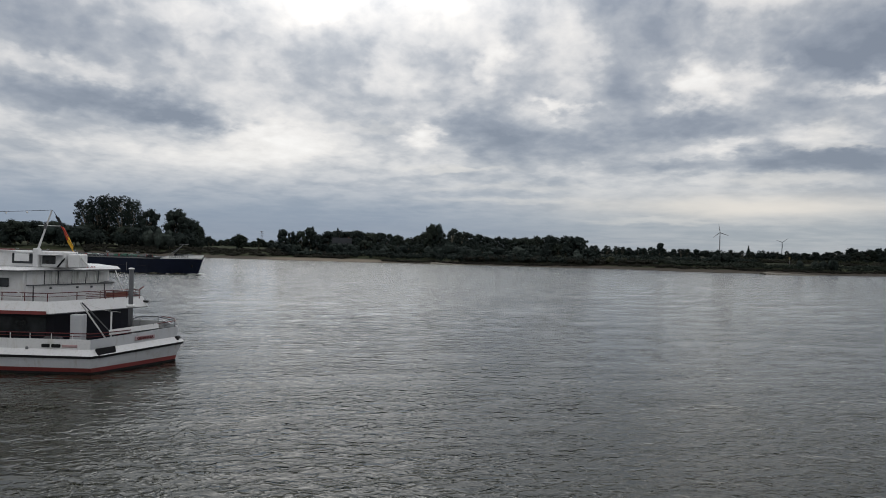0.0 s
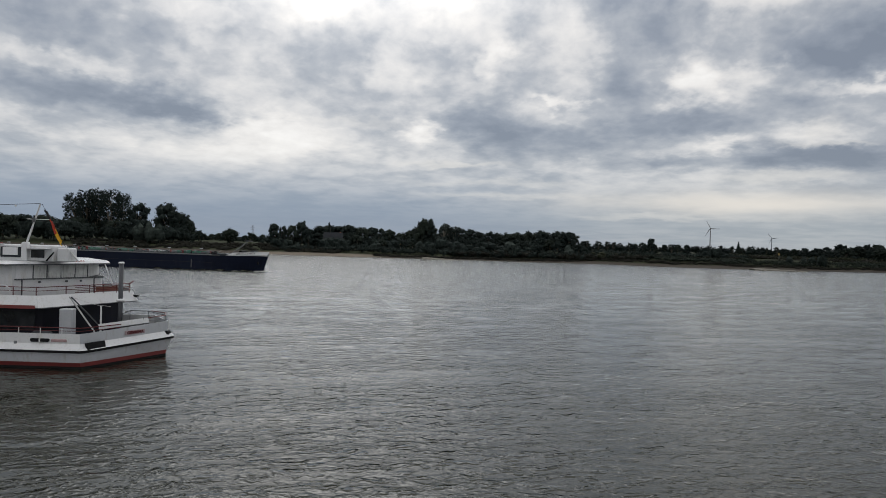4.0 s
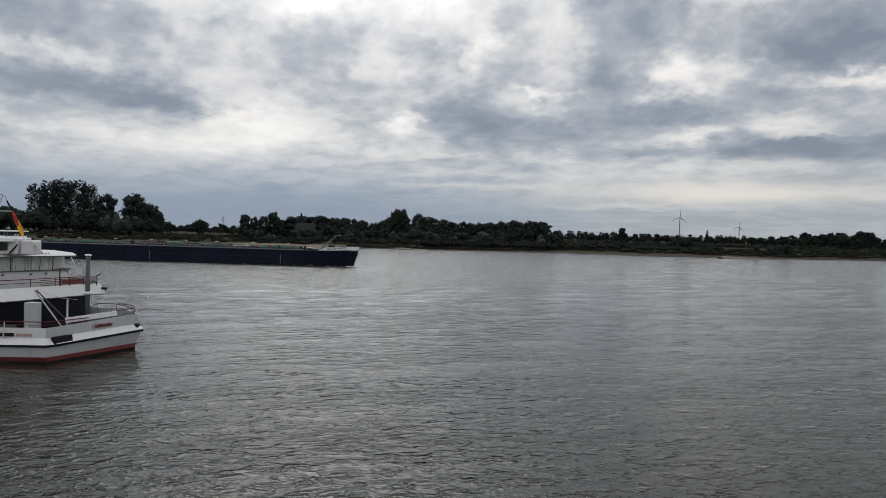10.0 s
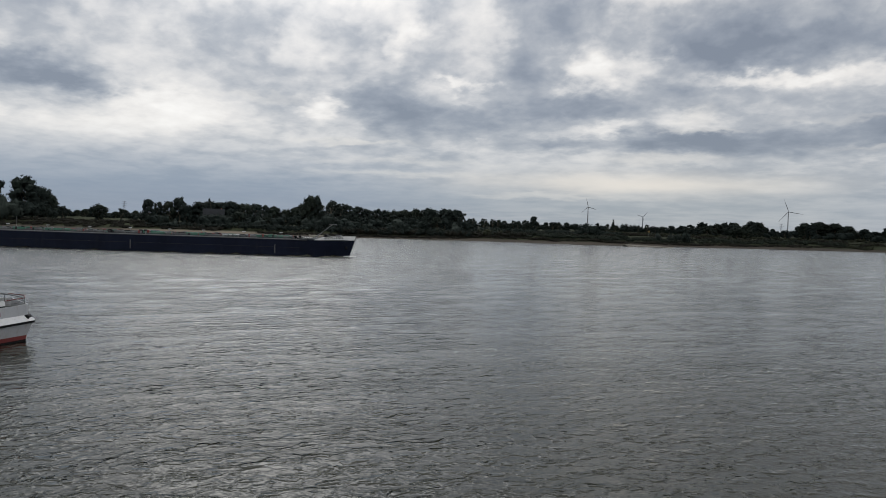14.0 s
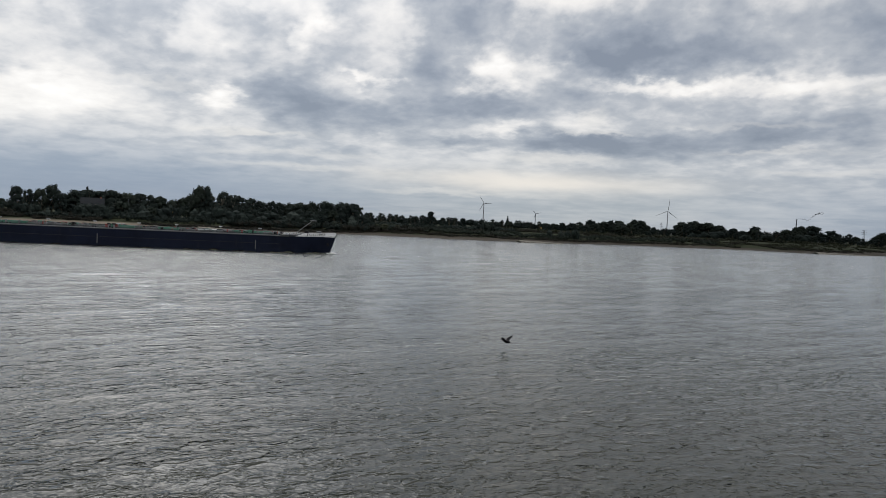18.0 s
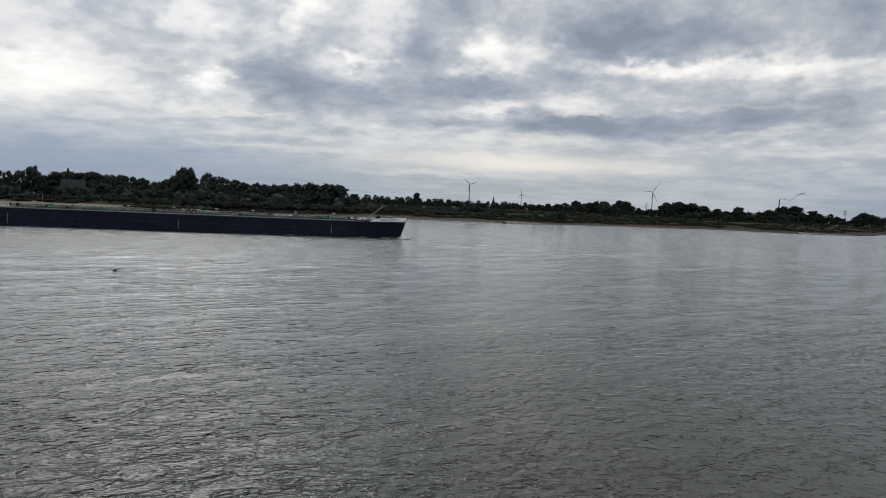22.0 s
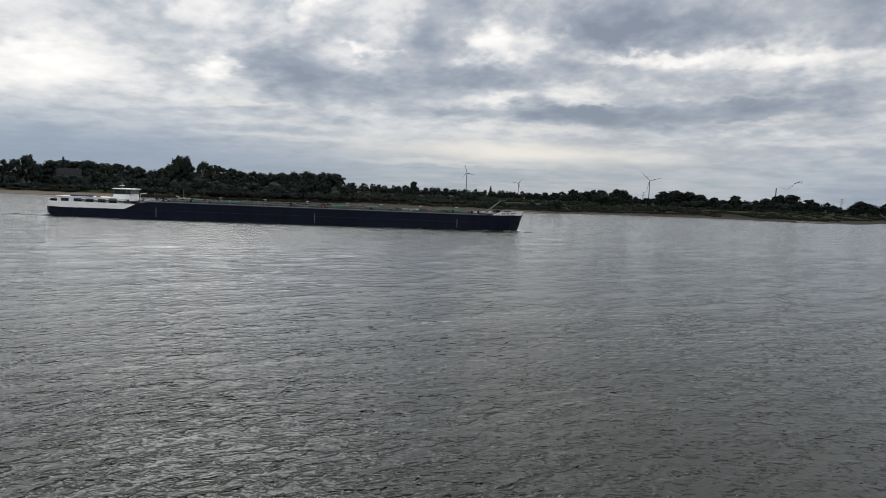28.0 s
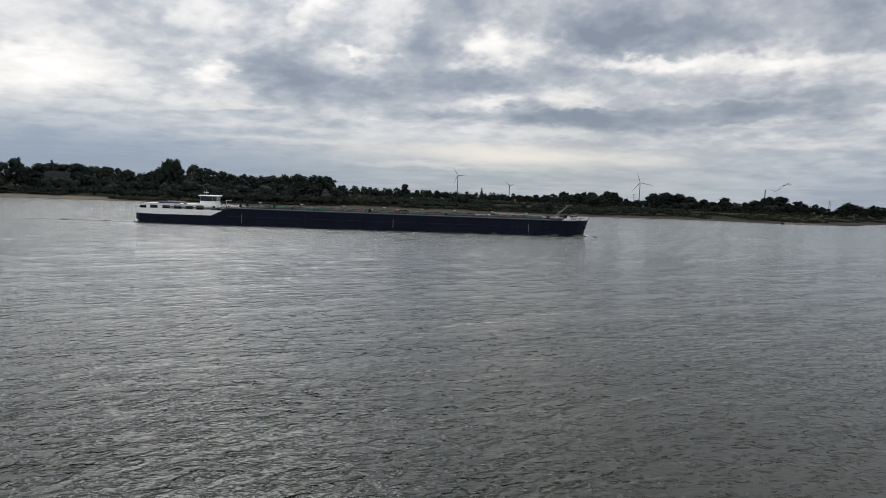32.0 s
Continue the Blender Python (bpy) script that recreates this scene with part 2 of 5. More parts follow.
def tube(points, r, sides=8, bm=None, r_end=None):
    """A round bar through the points, tapering to r_end."""
    own = bm or bmesh.new()
    pts = [Vector(p) for p in points]
    rings = []
    for i, p in enumerate(pts):
        way = (pts[min(i + 1, len(pts) - 1)] - pts[max(i - 1, 0)]).normalized()
        side = way.cross(Vector((0, 0, 1)) if abs(way.z) < 0.95 else Vector((1, 0, 0))).normalized()
        up = side.cross(way)
        k = r if r_end is None else r + (r_end - r) * i / (len(pts) - 1)
        rings.append([own.verts.new(p + k * (math.cos(a) * side + math.sin(a) * up)) for a in (2 * math.pi * j / sides for j in range(sides))])
    for a, b in zip(rings, rings[1:]):
        for j in range(sides):
            own.faces.new((a[j], a[(j + 1) % sides], b[(j + 1) % sides], b[j]))
    own.faces.new(rings[0][::-1])
    own.faces.new(rings[-1])
    return own


def prism(outline, z0, z1, bm=None, inset0=0.0):
    """A slab over a closed outline of (x, y); z0 and z1 may be functions of (x, y)."""
    own = bm or bmesh.new()
    f0 = z0 if callable(z0) else (lambda x, y: z0)
    f1 = z1 if callable(z1) else (lambda x, y: z1)
    lo = [own.verts.new((x, y, f0(x, y))) for x, y in outline]
    hi = [own.verts.new((x, y, f1(x, y))) for x, y in outline]
    n = len(outline)
    own.faces.new(lo[::-1])
    own.faces.new(hi)
    for i in range(n):
        own.faces.new((lo[i], lo[(i + 1) % n], hi[(i + 1) % n], hi[i]))
    return own


def band(outer, inner, z_outer, z_inner, bm=None, closed=True):
    """A sheet from one outline of (x, y) to another, as of a flaring side."""
    own = bm or bmesh.new()
    fo = z_outer if callable(z_outer) else (lambda x, y: z_outer)
    fi = z_inner if callable(z_inner) else (lambda x, y: z_inner)
    a = [own.verts.new((x, y, fo(x, y))) for x, y in outer]
    b = [own.verts.new((x, y, fi(x, y))) for x, y in inner]
    n = len(a)
    for i in range(n if closed else n - 1):
        own.faces.new((a[i], a[(i + 1) % n], b[(i + 1) % n], b[i]))
    return own


def shell(outline, t, z0, z1, bm=None):
    """A wall of thickness t that stands along an open line of (x, y)."""
    own = bm or bmesh.new()
    f0 = z0 if callable(z0) else (lambda x, y: z0)
    f1 = z1 if callable(z1) else (lambda x, y: z1)
    pts = [Vector(p) for p in outline]
    rows = []
    for i, p in enumerate(pts):
        way = (pts[min(i + 1, len(pts) - 1)] - pts[max(i - 1, 0)]).normalized()
        q = p + Vector((-way.y, way.x)) * t
        rows.append([own.verts.new((c.x, c.y, f(p.x, p.y))) for c, f in ((p, f0), (p, f1), (q, f1), (q, f0))])
    for a, b in zip(rows, rows[1:]):
        for j in range(4):
            own.faces.new((a[j], b[j], b[(j + 1) % 4], a[(j + 1) % 4]))
    own.faces.new(rows[0])
    own.faces.new(rows[-1][::-1])
    return own


def thing(name, m, label, category, group="", kind=""):
    ob = new(name)
    ob.empty_display_size = 0.5
    ob.matrix_basis = m
    return tagged(ob, label, category, group, kind)


def put_text(name, words, size, mat, parent, m, label=""):
    cu = bpy.data.curves.new(name, "FONT")
    cu.body, cu.size, cu.extrude, cu.align_x = words, size, 0.01, "CENTER"
    cu.offset = 0.012
    tmp = bpy.data.objects.new(name, cu)
    me = bpy.data.meshes.new_from_object(tmp)
    bpy.data.objects.remove(tmp)
    me.materials.clear()
    me.materials.append(mat)
    ob = new(name, me)
    ob.parent, ob.matrix_basis = parent, m
    if label:
        ob["label"] = label
    return ob


# ---------- materials ----------
def water_material():
    m, n, p = material("river_water")
    m.node_tree.nodes.remove(p)
    at = n.add("ShaderNodeTexCoord").outputs["Object"]
    silt = n.noise(n.vec("MULTIPLY", at, (0.012, 0.03, 0)), 1.0, 4)
    body = n.add("ShaderNodeBsdfDiffuse")
    n.plug(body.inputs["Color"], n.ramp(silt, [(0.35, (0.016, 0.017, 0.011)), (0.65, (0.026, 0.026, 0.017))]))
    gloss = n.add("ShaderNodeBsdfGlossy")
    gloss.inputs["Color"].default_value = (0.96, 0.97, 0.97, 1)
    lanes = n.noise(n.vec("MULTIPLY", at, (0.018, 0.07, 0)), 1.0, 5, 0.6, 0.6)
    place = n.add("ShaderNodeSeparateXYZ")
    n.plug(place.inputs[0], at)
    across = place.outputs[1]
    ruffle = n.smooth(lanes, 0.36, 0.62, 0.7, 1.0)
    # the moored boat keeps the wind off the water beside it
    spot = n.add("ShaderNodeSeparateXYZ")
    n.plug(spot.inputs[0], n.add("ShaderNodeNewGeometry").outputs["Position"])
    lee = n.math("MAXIMUM", n.smooth(spot.outputs[0], -19, -11), n.smooth(spot.outputs[1], 19, 32, 1.0, 0.0))
    open_water = n.smooth(n.math("MAXIMUM", lee, n.smooth(spot.outputs[1], 48, 58)), 0.0, 1.0, 0.4, 1.0)
    near = n.math("MULTIPLY", n.math("MULTIPLY", ruffle, open_water), n.smooth(across, 18, 65, 1.05, 0.35))
    # ripples too small to tell apart: rougher with distance
    n.plug(gloss.inputs["Roughness"], n.smooth(across, 16, 150, 0.045, 0.12))
    far = n.noise(n.vec("MULTIPLY", at, (0.17, 0.70, 0)), 1.0, 4, 0.65, 0.3)
    b0 = n.bump(n.math("POWER", n.smooth(far, 0.3, 0.8), 2.0), n.smooth(across, 50, 150, 0.0, 1.0), 0.37)
    mid = n.noise(n.vec("MULTIPLY", at, (0.42, 1.15, 0)), 1.0, 3, 0.6, 0.3)
    b0 = n.bump(n.math("POWER", n.smooth(mid, 0.3, 0.85), 2.5), n.math("MULTIPLY", open_water, n.smooth(across, 20, 80, 0.25, 1.0)), 0.13, b0)
    # short wave trains that cross one another, bent and broken up
    bend = n.noise(n.vec("MULTIPLY", at, (0.95, 0.9, 0)), 1.0, 3, 0.6, 0.2, colour=True)
    fade = n.noise(n.vec("MULTIPLY", at, (0.8, 1.1, 0)), 1.0, 2, 0.5)
    trains = 0.0
    for k, (length, a) in enumerate(((0.40, 68), (0.50, 122), (0.62, 94), (0.78, 134), (1.0, 80), (1.35, 108))):
        c = 2 * math.pi / length
        phase = n.vec("DOT_PRODUCT", at, (c * math.cos(radians(a)), c * math.sin(radians(a)), 0))
        phase = n.math("ADD", phase, n.vec("DOT_PRODUCT", bend, ((13, -9, 6), (-8, 12, 7), (6, 9, -13), (-11, -7, 10), (9, 8, 5), (-6, 7, 9))[k]))
        trains = n.math("MULTIPLY_ADD", n.math("SINE", phase), length, trains)
    steep = n.math("MULTIPLY", near, n.smooth(fade, 0.3, 0.7, 0.45, 1.25))
    b1 = n.bump(n.math("POWER", n.smooth(trains, -2.4, 3.4), 1.4), steep, 0.112, b0)
    crisp = n.noise(n.vec("MULTIPLY", at, (3.6, 6.6, 0)), 1.0, 2, 0.5, 0.3)
    b3 = n.bump(n.math("POWER", n.smooth(crisp, 0.3, 0.85), 2.0), near, 0.018, b1)
    n.plug(gloss.inputs["Normal"], b3)
    # far off, facets that lean back hide behind those before them: the mean slope sets the gloss
    level = n.smooth(across, 18, 70, 0.05, 0.68)
    mean = n.vec("NORMALIZE", n.mix(level, b3, (0.0, 0.0, 1.0)))
    own, flat = n.add("ShaderNodeFresnel"), n.add("ShaderNodeFresnel")
    own.inputs["IOR"].default_value = flat.inputs["IOR"].default_value = 1.42
    n.plug(own.inputs["Normal"], mean)
    n.plug(flat.inputs["Normal"], n.vec("NORMALIZE", n.mix(0.75, b3, (0.0, 0.0, 1.0))))
    shine = n.math("MINIMUM", own.outputs[0], flat.outputs[0])
    both = n.add("ShaderNodeMixShader")
    n.plug(both.inputs[0], shine)
    n.plug(both.inputs[1], body.outputs[0])
    n.plug(both.inputs[2], gloss.outputs[0])
    n.plug(m.node_tree.nodes["Material Output"].inputs[0], both.outputs[0])
    return m


def ground_material():
    m, n, p = material("far_bank")
    geo = n.add("ShaderNodeTexCoord").outputs["Object"]
    xyz = n.add("ShaderNodeSeparateXYZ")
    n.plug(xyz.inputs[0], geo)
    patch = n.noise(n.vec("MULTIPLY", geo, (0.01, 0.03, 0)), 1.0, 4)
    fine = n.noise(n.vec("MULTIPLY", geo, (0.4, 0.9, 0)), 1.0, 5, 0.65)
    grass = n.mix(patch, (0.018, 0.024, 0.013), (0.036, 0.038, 0.021))
    grass = n.mix(n.math("MULTIPLY", fine, 0.6), grass, (0.026, 0.032, 0.014))
    grass = n.mix(n.math("MULTIPLY", n.smooth(xyz.outputs[1], 452, 480, 0, 0.8), n.smooth(xyz.outputs[0], 200, 320)), grass, (0.036, 0.039, 0.021))
    stone = n.mix(fine, (0.034, 0.029, 0.024), (0.068, 0.058, 0.046))
    sandy = n.noise(n.vec("MULTIPLY", geo, (0.011, 0.0, 0)), 1.0, 2)
    beach = n.math("MULTIPLY", n.smooth(xyz.outputs[0], -104, -84), n.smooth(xyz.outputs[0], -42, -15, 1.0, 0.0))
    beach = n.math("MAXIMUM", beach, n.smooth(sandy, 0.5, 0.64, 0, 0.1))
    stone = n.mix(beach, stone, n.mix(fine, (0.10, 0.084, 0.066), (0.165, 0.14, 0.11)))
    edge = n.math("ADD", xyz.outputs[2], n.math("MULTIPLY", n.math("SUBTRACT", patch, 0.5), 1.6))
    col = n.mix(n.smooth(edge, 0.9, 1.6, 0, 1), stone, grass)
    wet = n.smooth(xyz.outputs[2], 0.0, 0.3, 0.45, 1.0)
    col = n.mix(1.0, col, wet, "MULTIPLY")
    n.plug(p.inputs["Base Color"], col)
    p.inputs["Roughness"].default_value = 0.95
    p.inputs["Specular IOR Level"].default_value = 0.1
    n.plug(p.inputs["Normal"], n.bump(fine, 0.6, 0.3))
    return m


def leaf_material(name, dark, light):
    m, n, p = material(name)
    tint = n.add("ShaderNodeNewGeometry").outputs["Random Per Island"]
    own = n.add("ShaderNodeObjectInfo").outputs["Random"]
    col = n.ramp(n.math("ADD", n.math("MULTIPLY", tint, 0.3), n.math("MULTIPLY", own, 0.7)), [(-0.0, tuple(0.8 * d + 0.2 * l for d, l in zip(dark, light))), (1.0, tuple(0.2 * d + 0.8 * l for d, l in zip(dark, light)))])
    n.plug(p.inputs["Base Color"], col)
    p.inputs["Roughness"].default_value = 0.8
    p.inputs["Specular IOR Level"].default_value = 0.06
    return m


WATER = water_material()
BANK = ground_material()
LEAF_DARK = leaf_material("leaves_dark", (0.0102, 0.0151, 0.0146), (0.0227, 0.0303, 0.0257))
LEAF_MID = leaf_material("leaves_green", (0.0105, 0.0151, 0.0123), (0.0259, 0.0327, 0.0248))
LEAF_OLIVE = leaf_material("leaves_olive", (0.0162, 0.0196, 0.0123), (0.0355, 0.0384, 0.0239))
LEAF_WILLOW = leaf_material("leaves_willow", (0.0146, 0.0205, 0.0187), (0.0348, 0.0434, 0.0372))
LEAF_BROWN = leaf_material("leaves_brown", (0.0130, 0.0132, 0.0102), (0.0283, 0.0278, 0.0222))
BARK = surface("bark", (0.09, 0.075, 0.055), 0.9, 0.3, 0.6, 6, 0.02)
BARK_PALE = surface("pale_bark", (0.22, 0.20, 0.16), 0.9, 0.3, 0.6, 6, 0.02)
STONE = surface("rubble_stone", (0.16, 0.145, 0.12), 0.9, 0.35, 0.5, 5, 0.03)
WHITE = surface("white_ship_paint", (0.63, 0.63, 0.63), 0.35, 0.06, 0.8, 9, 0.002, dirt=(0.42, 0.38, 0.31), dirt_amount=0.35)
SHIPWHITE = surface("clean_white_ship_paint", (0.86, 0.86, 0.85), 0.35, 0.04, 0.8, 9, 0.002, dirt=(0.6, 0.56, 0.5), dirt_amount=0.25)
HULL_GREY = surface("pale_grey_hull_paint", (0.44, 0.45, 0.47), 0.4, 0.07, 0.8, 7, 0.002, dirt=(0.28, 0.25, 0.21), dirt_amount=0.5)
RED = surface("red_ship_paint", (0.17, 0.028, 0.026), 0.45, 0.2, 1.2, 9, 0.002, dirt=(0.14, 0.05, 0.035))
DARK_RED = surface("dark_red_rail_paint", (0.105, 0.022, 0.024), 0.5, 0.25, 2, 12, 0.001, gloss=0.3)
BLACK = surface("black_rubber", (0.010, 0.010, 0.011), 0.7, 0.3, 2, 12, 0.004, gloss=0.15)
NAVY = surface("navy_hull_paint", (0.0072, 0.0102, 0.0215), 0.5, 0.3, 0.25, 4, 0.004, dirt=(0.016, 0.017, 0.026), dirt_amount=0.6, gloss=0.08)
GREEN = surface("green_deck_paint", (0.03, 0.13, 0.085), 0.5, 0.2, 0.5, 6, 0.002, dirt=(0.05, 0.05, 0.04))
STEEL = surface("grey_steel", (0.17, 0.175, 0.18), 0.5, 0.25, 1.5, 10, 0.002, metal=0.5, dirt=(0.1, 0.06, 0.04))
DECKGREY = surface("grey_deck_paint", (0.08, 0.084, 0.088), 0.6, 0.25, 0.6, 6, 0.003, dirt=(0.11, 0.085, 0.07))
TANKDECK = surface("dark_grey_deck_paint", (0.045, 0.050, 0.054), 0.7, 0.35, 0.5, 5, 0.003, dirt=(0.07, 0.05, 0.04), gloss=0.2)
# near-black: the lounge's inner shade put into the colour; also on the strake
NEAR_BLACK = surface("near_black_blue", (0.010, 0.011, 0.017), 0.5, 0.25, 1.0, 8, 0.002, gloss=0.2)
POLE = surface("dark_weathered_steel", (0.075, 0.078, 0.085), 0.6, 0.3, 1.2, 10, 0.003, dirt=(0.05, 0.035, 0.03))
CANVAS = surface("pale_canvas", (0.58, 0.58, 0.57), 0.85, 0.18, 1.5, 10, 0.006)
ROOF = surface("weathered_roof_tiles", (0.015, 0.0165, 0.019), 0.95, 0.3, 0.4, 3, 0.02, gloss=0.1)
BRICKRED = surface("red_brick", (0.20, 0.085, 0.06), 0.9, 0.2, 0.5, 5, 0.01)
TURBINE = surface("turbine_white", (0.30, 0.31, 0.33), 0.5, 0.05, 0.05, 0.5, 0.002)
FEATHER = surface("black_feathers", (0.008, 0.008, 0.009), 0.6, 0.4, 6, 40, 0.002, gloss=0.08)
FOAM = surface("white_foam", (0.55, 0.56, 0.55), 0.8, 0.2, 2.0, 9, 0.03)
FLAG_BLACK = surface("black_cloth", (0.012, 0.012, 0.014), 0.85, 0.2, 4, 30, 0.004)
FLAG_RED = surface("red_cloth", (0.50, 0.055, 0.03), 0.85, 0.15, 4, 30, 0.004)
FLAG_GOLD = surface("gold_cloth", (0.72, 0.40, 0.03), 0.85, 0.15, 4, 30, 0.004)
CONCRETE = surface("concrete", (0.32, 0.31, 0.29), 0.9, 0.15, 0.6, 6, 0.006)
YELLOW = surface("yellow_sign_paint", (0.22, 0.15, 0.04), 0.5, 0.1, 2, 9, 0.002)


def glass_material():
    m, n, p = material("dark_window_glass")
    at = n.add("ShaderNodeTexCoord").outputs["Object"]
    n.plug(p.inputs["Base Color"], n.ramp(n.noise(at, 0.9, 3), [(0.35, (0.012, 0.014, 0.017)), (0.65, (0.035, 0.04, 0.045))]))
    n.plug(p.inputs["Roughness"], n.smooth(n.noise(at, 3, 2), 0.3, 0.7, 0.03, 0.12))
    return m


GLASS = glass_material()


# ---------- the river, its bed and both banks ----------
def shoreline(x):
    """The far water's edge: y along x, with sandy spits and a bay beyond the groyne."""
    x = np.asarray(x, float)
    y = 354 + 2.4 * np.sin(x / 37) + 1.4 * np.sin(x / 13 + 1) + 1.0 * np.sin(x / 5.3)
    y = y + np.interp(x, [90, 125, 165, 190, 230, 290, 340, 360, 380, 430, 480, 600], [0, -12, -12, -8, 0, 2, 3, -18, -28, -18, 5, 70])
    y = y + np.clip((-x - 120) / 200, 0, 1) * 40
    return y


def land(X, Y):
    s = shoreline(X)
    d = Y - s
    d = d / (1 + 0.8 * np.clip((X - 320) / 60, 0, 1))
    rise = np.interp(d, [-60, -12, 0, 10, 18, 30, 70, 200, 5000], [-5, -1.6, 0.0, 0.8, 1.6, 3.2, 4.0, 4.2, 4.2])
    lumps = 0.25 * np.sin(X / 6.1) * np.sin(Y / 7.3) + 0.5 * np.sin(X / 33 + 1.2) * np.sin(Y / 21)
    return rise + lumps * np.clip(d / 15, 0, 1)


def spaced(*runs):
    out = []
    for a, b, step in runs:
        out += list(np.arange(a, b, step))
    return np.array(out + [runs[-1][1]])


ground = new("ground", grid_mesh("ground", spaced((-4600, -600, 200), (-600, 900, 4), (900, 4600, 185)),
                                 spaced((-4600, 280, 240), (280, 330, 10), (330, 480, 1.5), (480, 700, 20), (700, 4700, 200)), land))
ground.data.materials.append(BANK)
tagged(ground, "grassy far river bank with a gravel and sand edge", "ground", kind="structure")


def waves(X, Y):
    """Wind waves from hand-wide chop to long swell; a wave goes where the mesh grows too coarse for it."""
    rng = np.random.default_rng(4)
    z = np.zeros_like(X)
    bend = np.sin(X / 23 + 1.3 * np.sin(Y / 31)) + np.sin(Y / 19 + 0.8 * np.sin(X / 37))
    for k in range(44):
        length = 0.62 * 1.072 ** k
        a = radians(rng.normal(100, 26 if length < 1.4 else 13))
        p = (X * math.cos(a) + Y * math.sin(a)) * 2 * math.pi / length + rng.uniform(0, 6.28) + rng.uniform(-1, 1) * bend * 2.2
        p = p + 1.1 * np.sin(X / (5 * length) + k) * np.sin(Y / (7 * length) + 2 * k)
        steep = 0.015 if length < 1.4 else 0.009 if length < 4 else 0.005
        z += steep * length / 6.283 * (np.sin(p) - 0.22 * np.cos(2 * p)) * np.clip(length / (0.0055 * Y * 4) - 0.4, 0, 1)
    calm = 0.8 + 0.3 * np.sin(X / 29 + 1.7 * np.sin(Y / 23)) * np.sin(Y / 17 + X / 70)
    return z * calm


water_rows = [0.2, 1.0, 5.0, 9.0]
while water_rows[-1] < 478:
    water_rows.append(water_rows[-1] + max(0.09, 0.0062 * water_rows[-1]) if water_rows[-1] > 12 else water_rows[-1] + 1)
water = new("water", grid_mesh("water", np.concatenate([[-6, -4, -2.5, -1.7], np.arange(-1.25, 1.9, 0.006), [2.4, 3.2, 5]]), np.array(water_rows), waves, lambda Y: Y + 25))
water.data.materials.append(WATER)
tagged(water, "rippled grey-green river water reflecting the overcast", "river", kind="structure")

quay = finish("quay", box(-140, 160, -60, 0.6, -3, 7.4, 0.05), CONCRETE)
tagged(quay, "plain concrete riverside quay", "quay", kind="structure")


# ---------- trees ----------
def unit_ball():
    bm = bmesh.new()
    bmesh.ops.create_icosphere(bm, subdivisions=1, radius=1.08)
    co = np.array([v.co[:] for v in bm.verts])
    tri = np.array([[v.index for v in f.verts] for f in bm.faces])
    bm.free()
    return co, tri


BALL, BALL_FACES = unit_ball()


def crown_mesh(name, seed, lobes, leaf, count, mat, droop=0.0, core=0.72):
    """Leaf sprays over lobes (x, y, z, rx, ry, rz), gathered in small clumps round a dense, lumpy heart; each spray is a folded blade."""
    rng = np.random.default_rng(seed)
    L0 = np.array(lobes, float)
    weights = (L0[:, 3] * L0[:, 4] * L0[:, 5]) ** 0.7
    clumps = max(10 * len(lobes), count // 9)
    which = rng.choice(len(lobes), clumps, p=weights / weights.sum())
    L = L0[which]
    d = rng.normal(size=(clumps, 3))
    d[:, 2] += 0.25
    d /= np.linalg.norm(d, axis=1)[:, None]
    at = L[:, :3] + d * L[:, 3:] * (rng.uniform(0.35, 1.0, clumps) ** 0.45)[:, None]
    at[:, 2] -= droop * rng.uniform(0, 1, clumps) * np.hypot(d[:, 0], d[:, 1]) * L[:, 5]
    own = rng.integers(0, clumps, count)
    e = rng.normal(size=(count, 3))
    e /= np.linalg.norm(e, axis=1)[:, None]
    size = np.minimum(L[own, 3:].mean(1), 2.2 * leaf + 0.22 * L[own, 3:].mean(1))
    c = at[own] + e * (size * rng.uniform(0.3, 1.0, count) ** 0.5)[:, None] * np.array([0.62, 0.62, 0.42])
    c[:, 2] = np.maximum(c[:, 2], 0.15 * leaf + L0[:, 2].min() - 1.05 * L0[:, 5].max())
    n = d[own] * 0.6 + e * 0.7 + rng.normal(size=(count, 3)) * 0.35 + np.array([0, 0, 0.3])
    n /= np.linalg.norm(n, axis=1)[:, None]
    t = np.cross(n, rng.normal(size=(count, 3)))
    t /= np.linalg.norm(t, axis=1)[:, None]
    b = np.cross(n, t)
    k = leaf * rng.uniform(0.6, 1.25, count)[:, None]
    t, b, fold = t * k, b * k * 0.62, n * k * 0.28
    co = np.stack([c - t, c - b - fold, c + t, c + b - fold], 1).reshape(-1, 3)
    base = np.arange(count)[:, None] * 4
    faces = np.concatenate([base + np.array(f) for f in ((0, 1, 2), (0, 2, 3))])
    if core:
        m = len(BALL)
        lump = 1 + 0.2 * np.sin(BALL[None, :, 0] * 6 + L0[:, :1] * 7) * np.sin(BALL[None, :, 1] * 5 + L0[:, 1:2] * 5) + 0.12 * np.sin(BALL[None, :, 2] * 8 + L0[:, 2:3] * 3)
        hearts = L0[:, None, :3] + BALL[None] * L0[:, None, 3:] * (core * lump)[:, :, None]
        shift = len(co) + np.arange(len(L0))[:, None, None] * m
        faces = np.concatenate([faces, (BALL_FACES[None] + shift).reshape(-1, 3)])
        co = np.concatenate([co, hearts.reshape(-1, 3)])
    me = bpy.data.meshes.new(name)
    me.from_pydata(co.tolist(), [], faces.tolist())
    me.materials.append(mat)
    return me


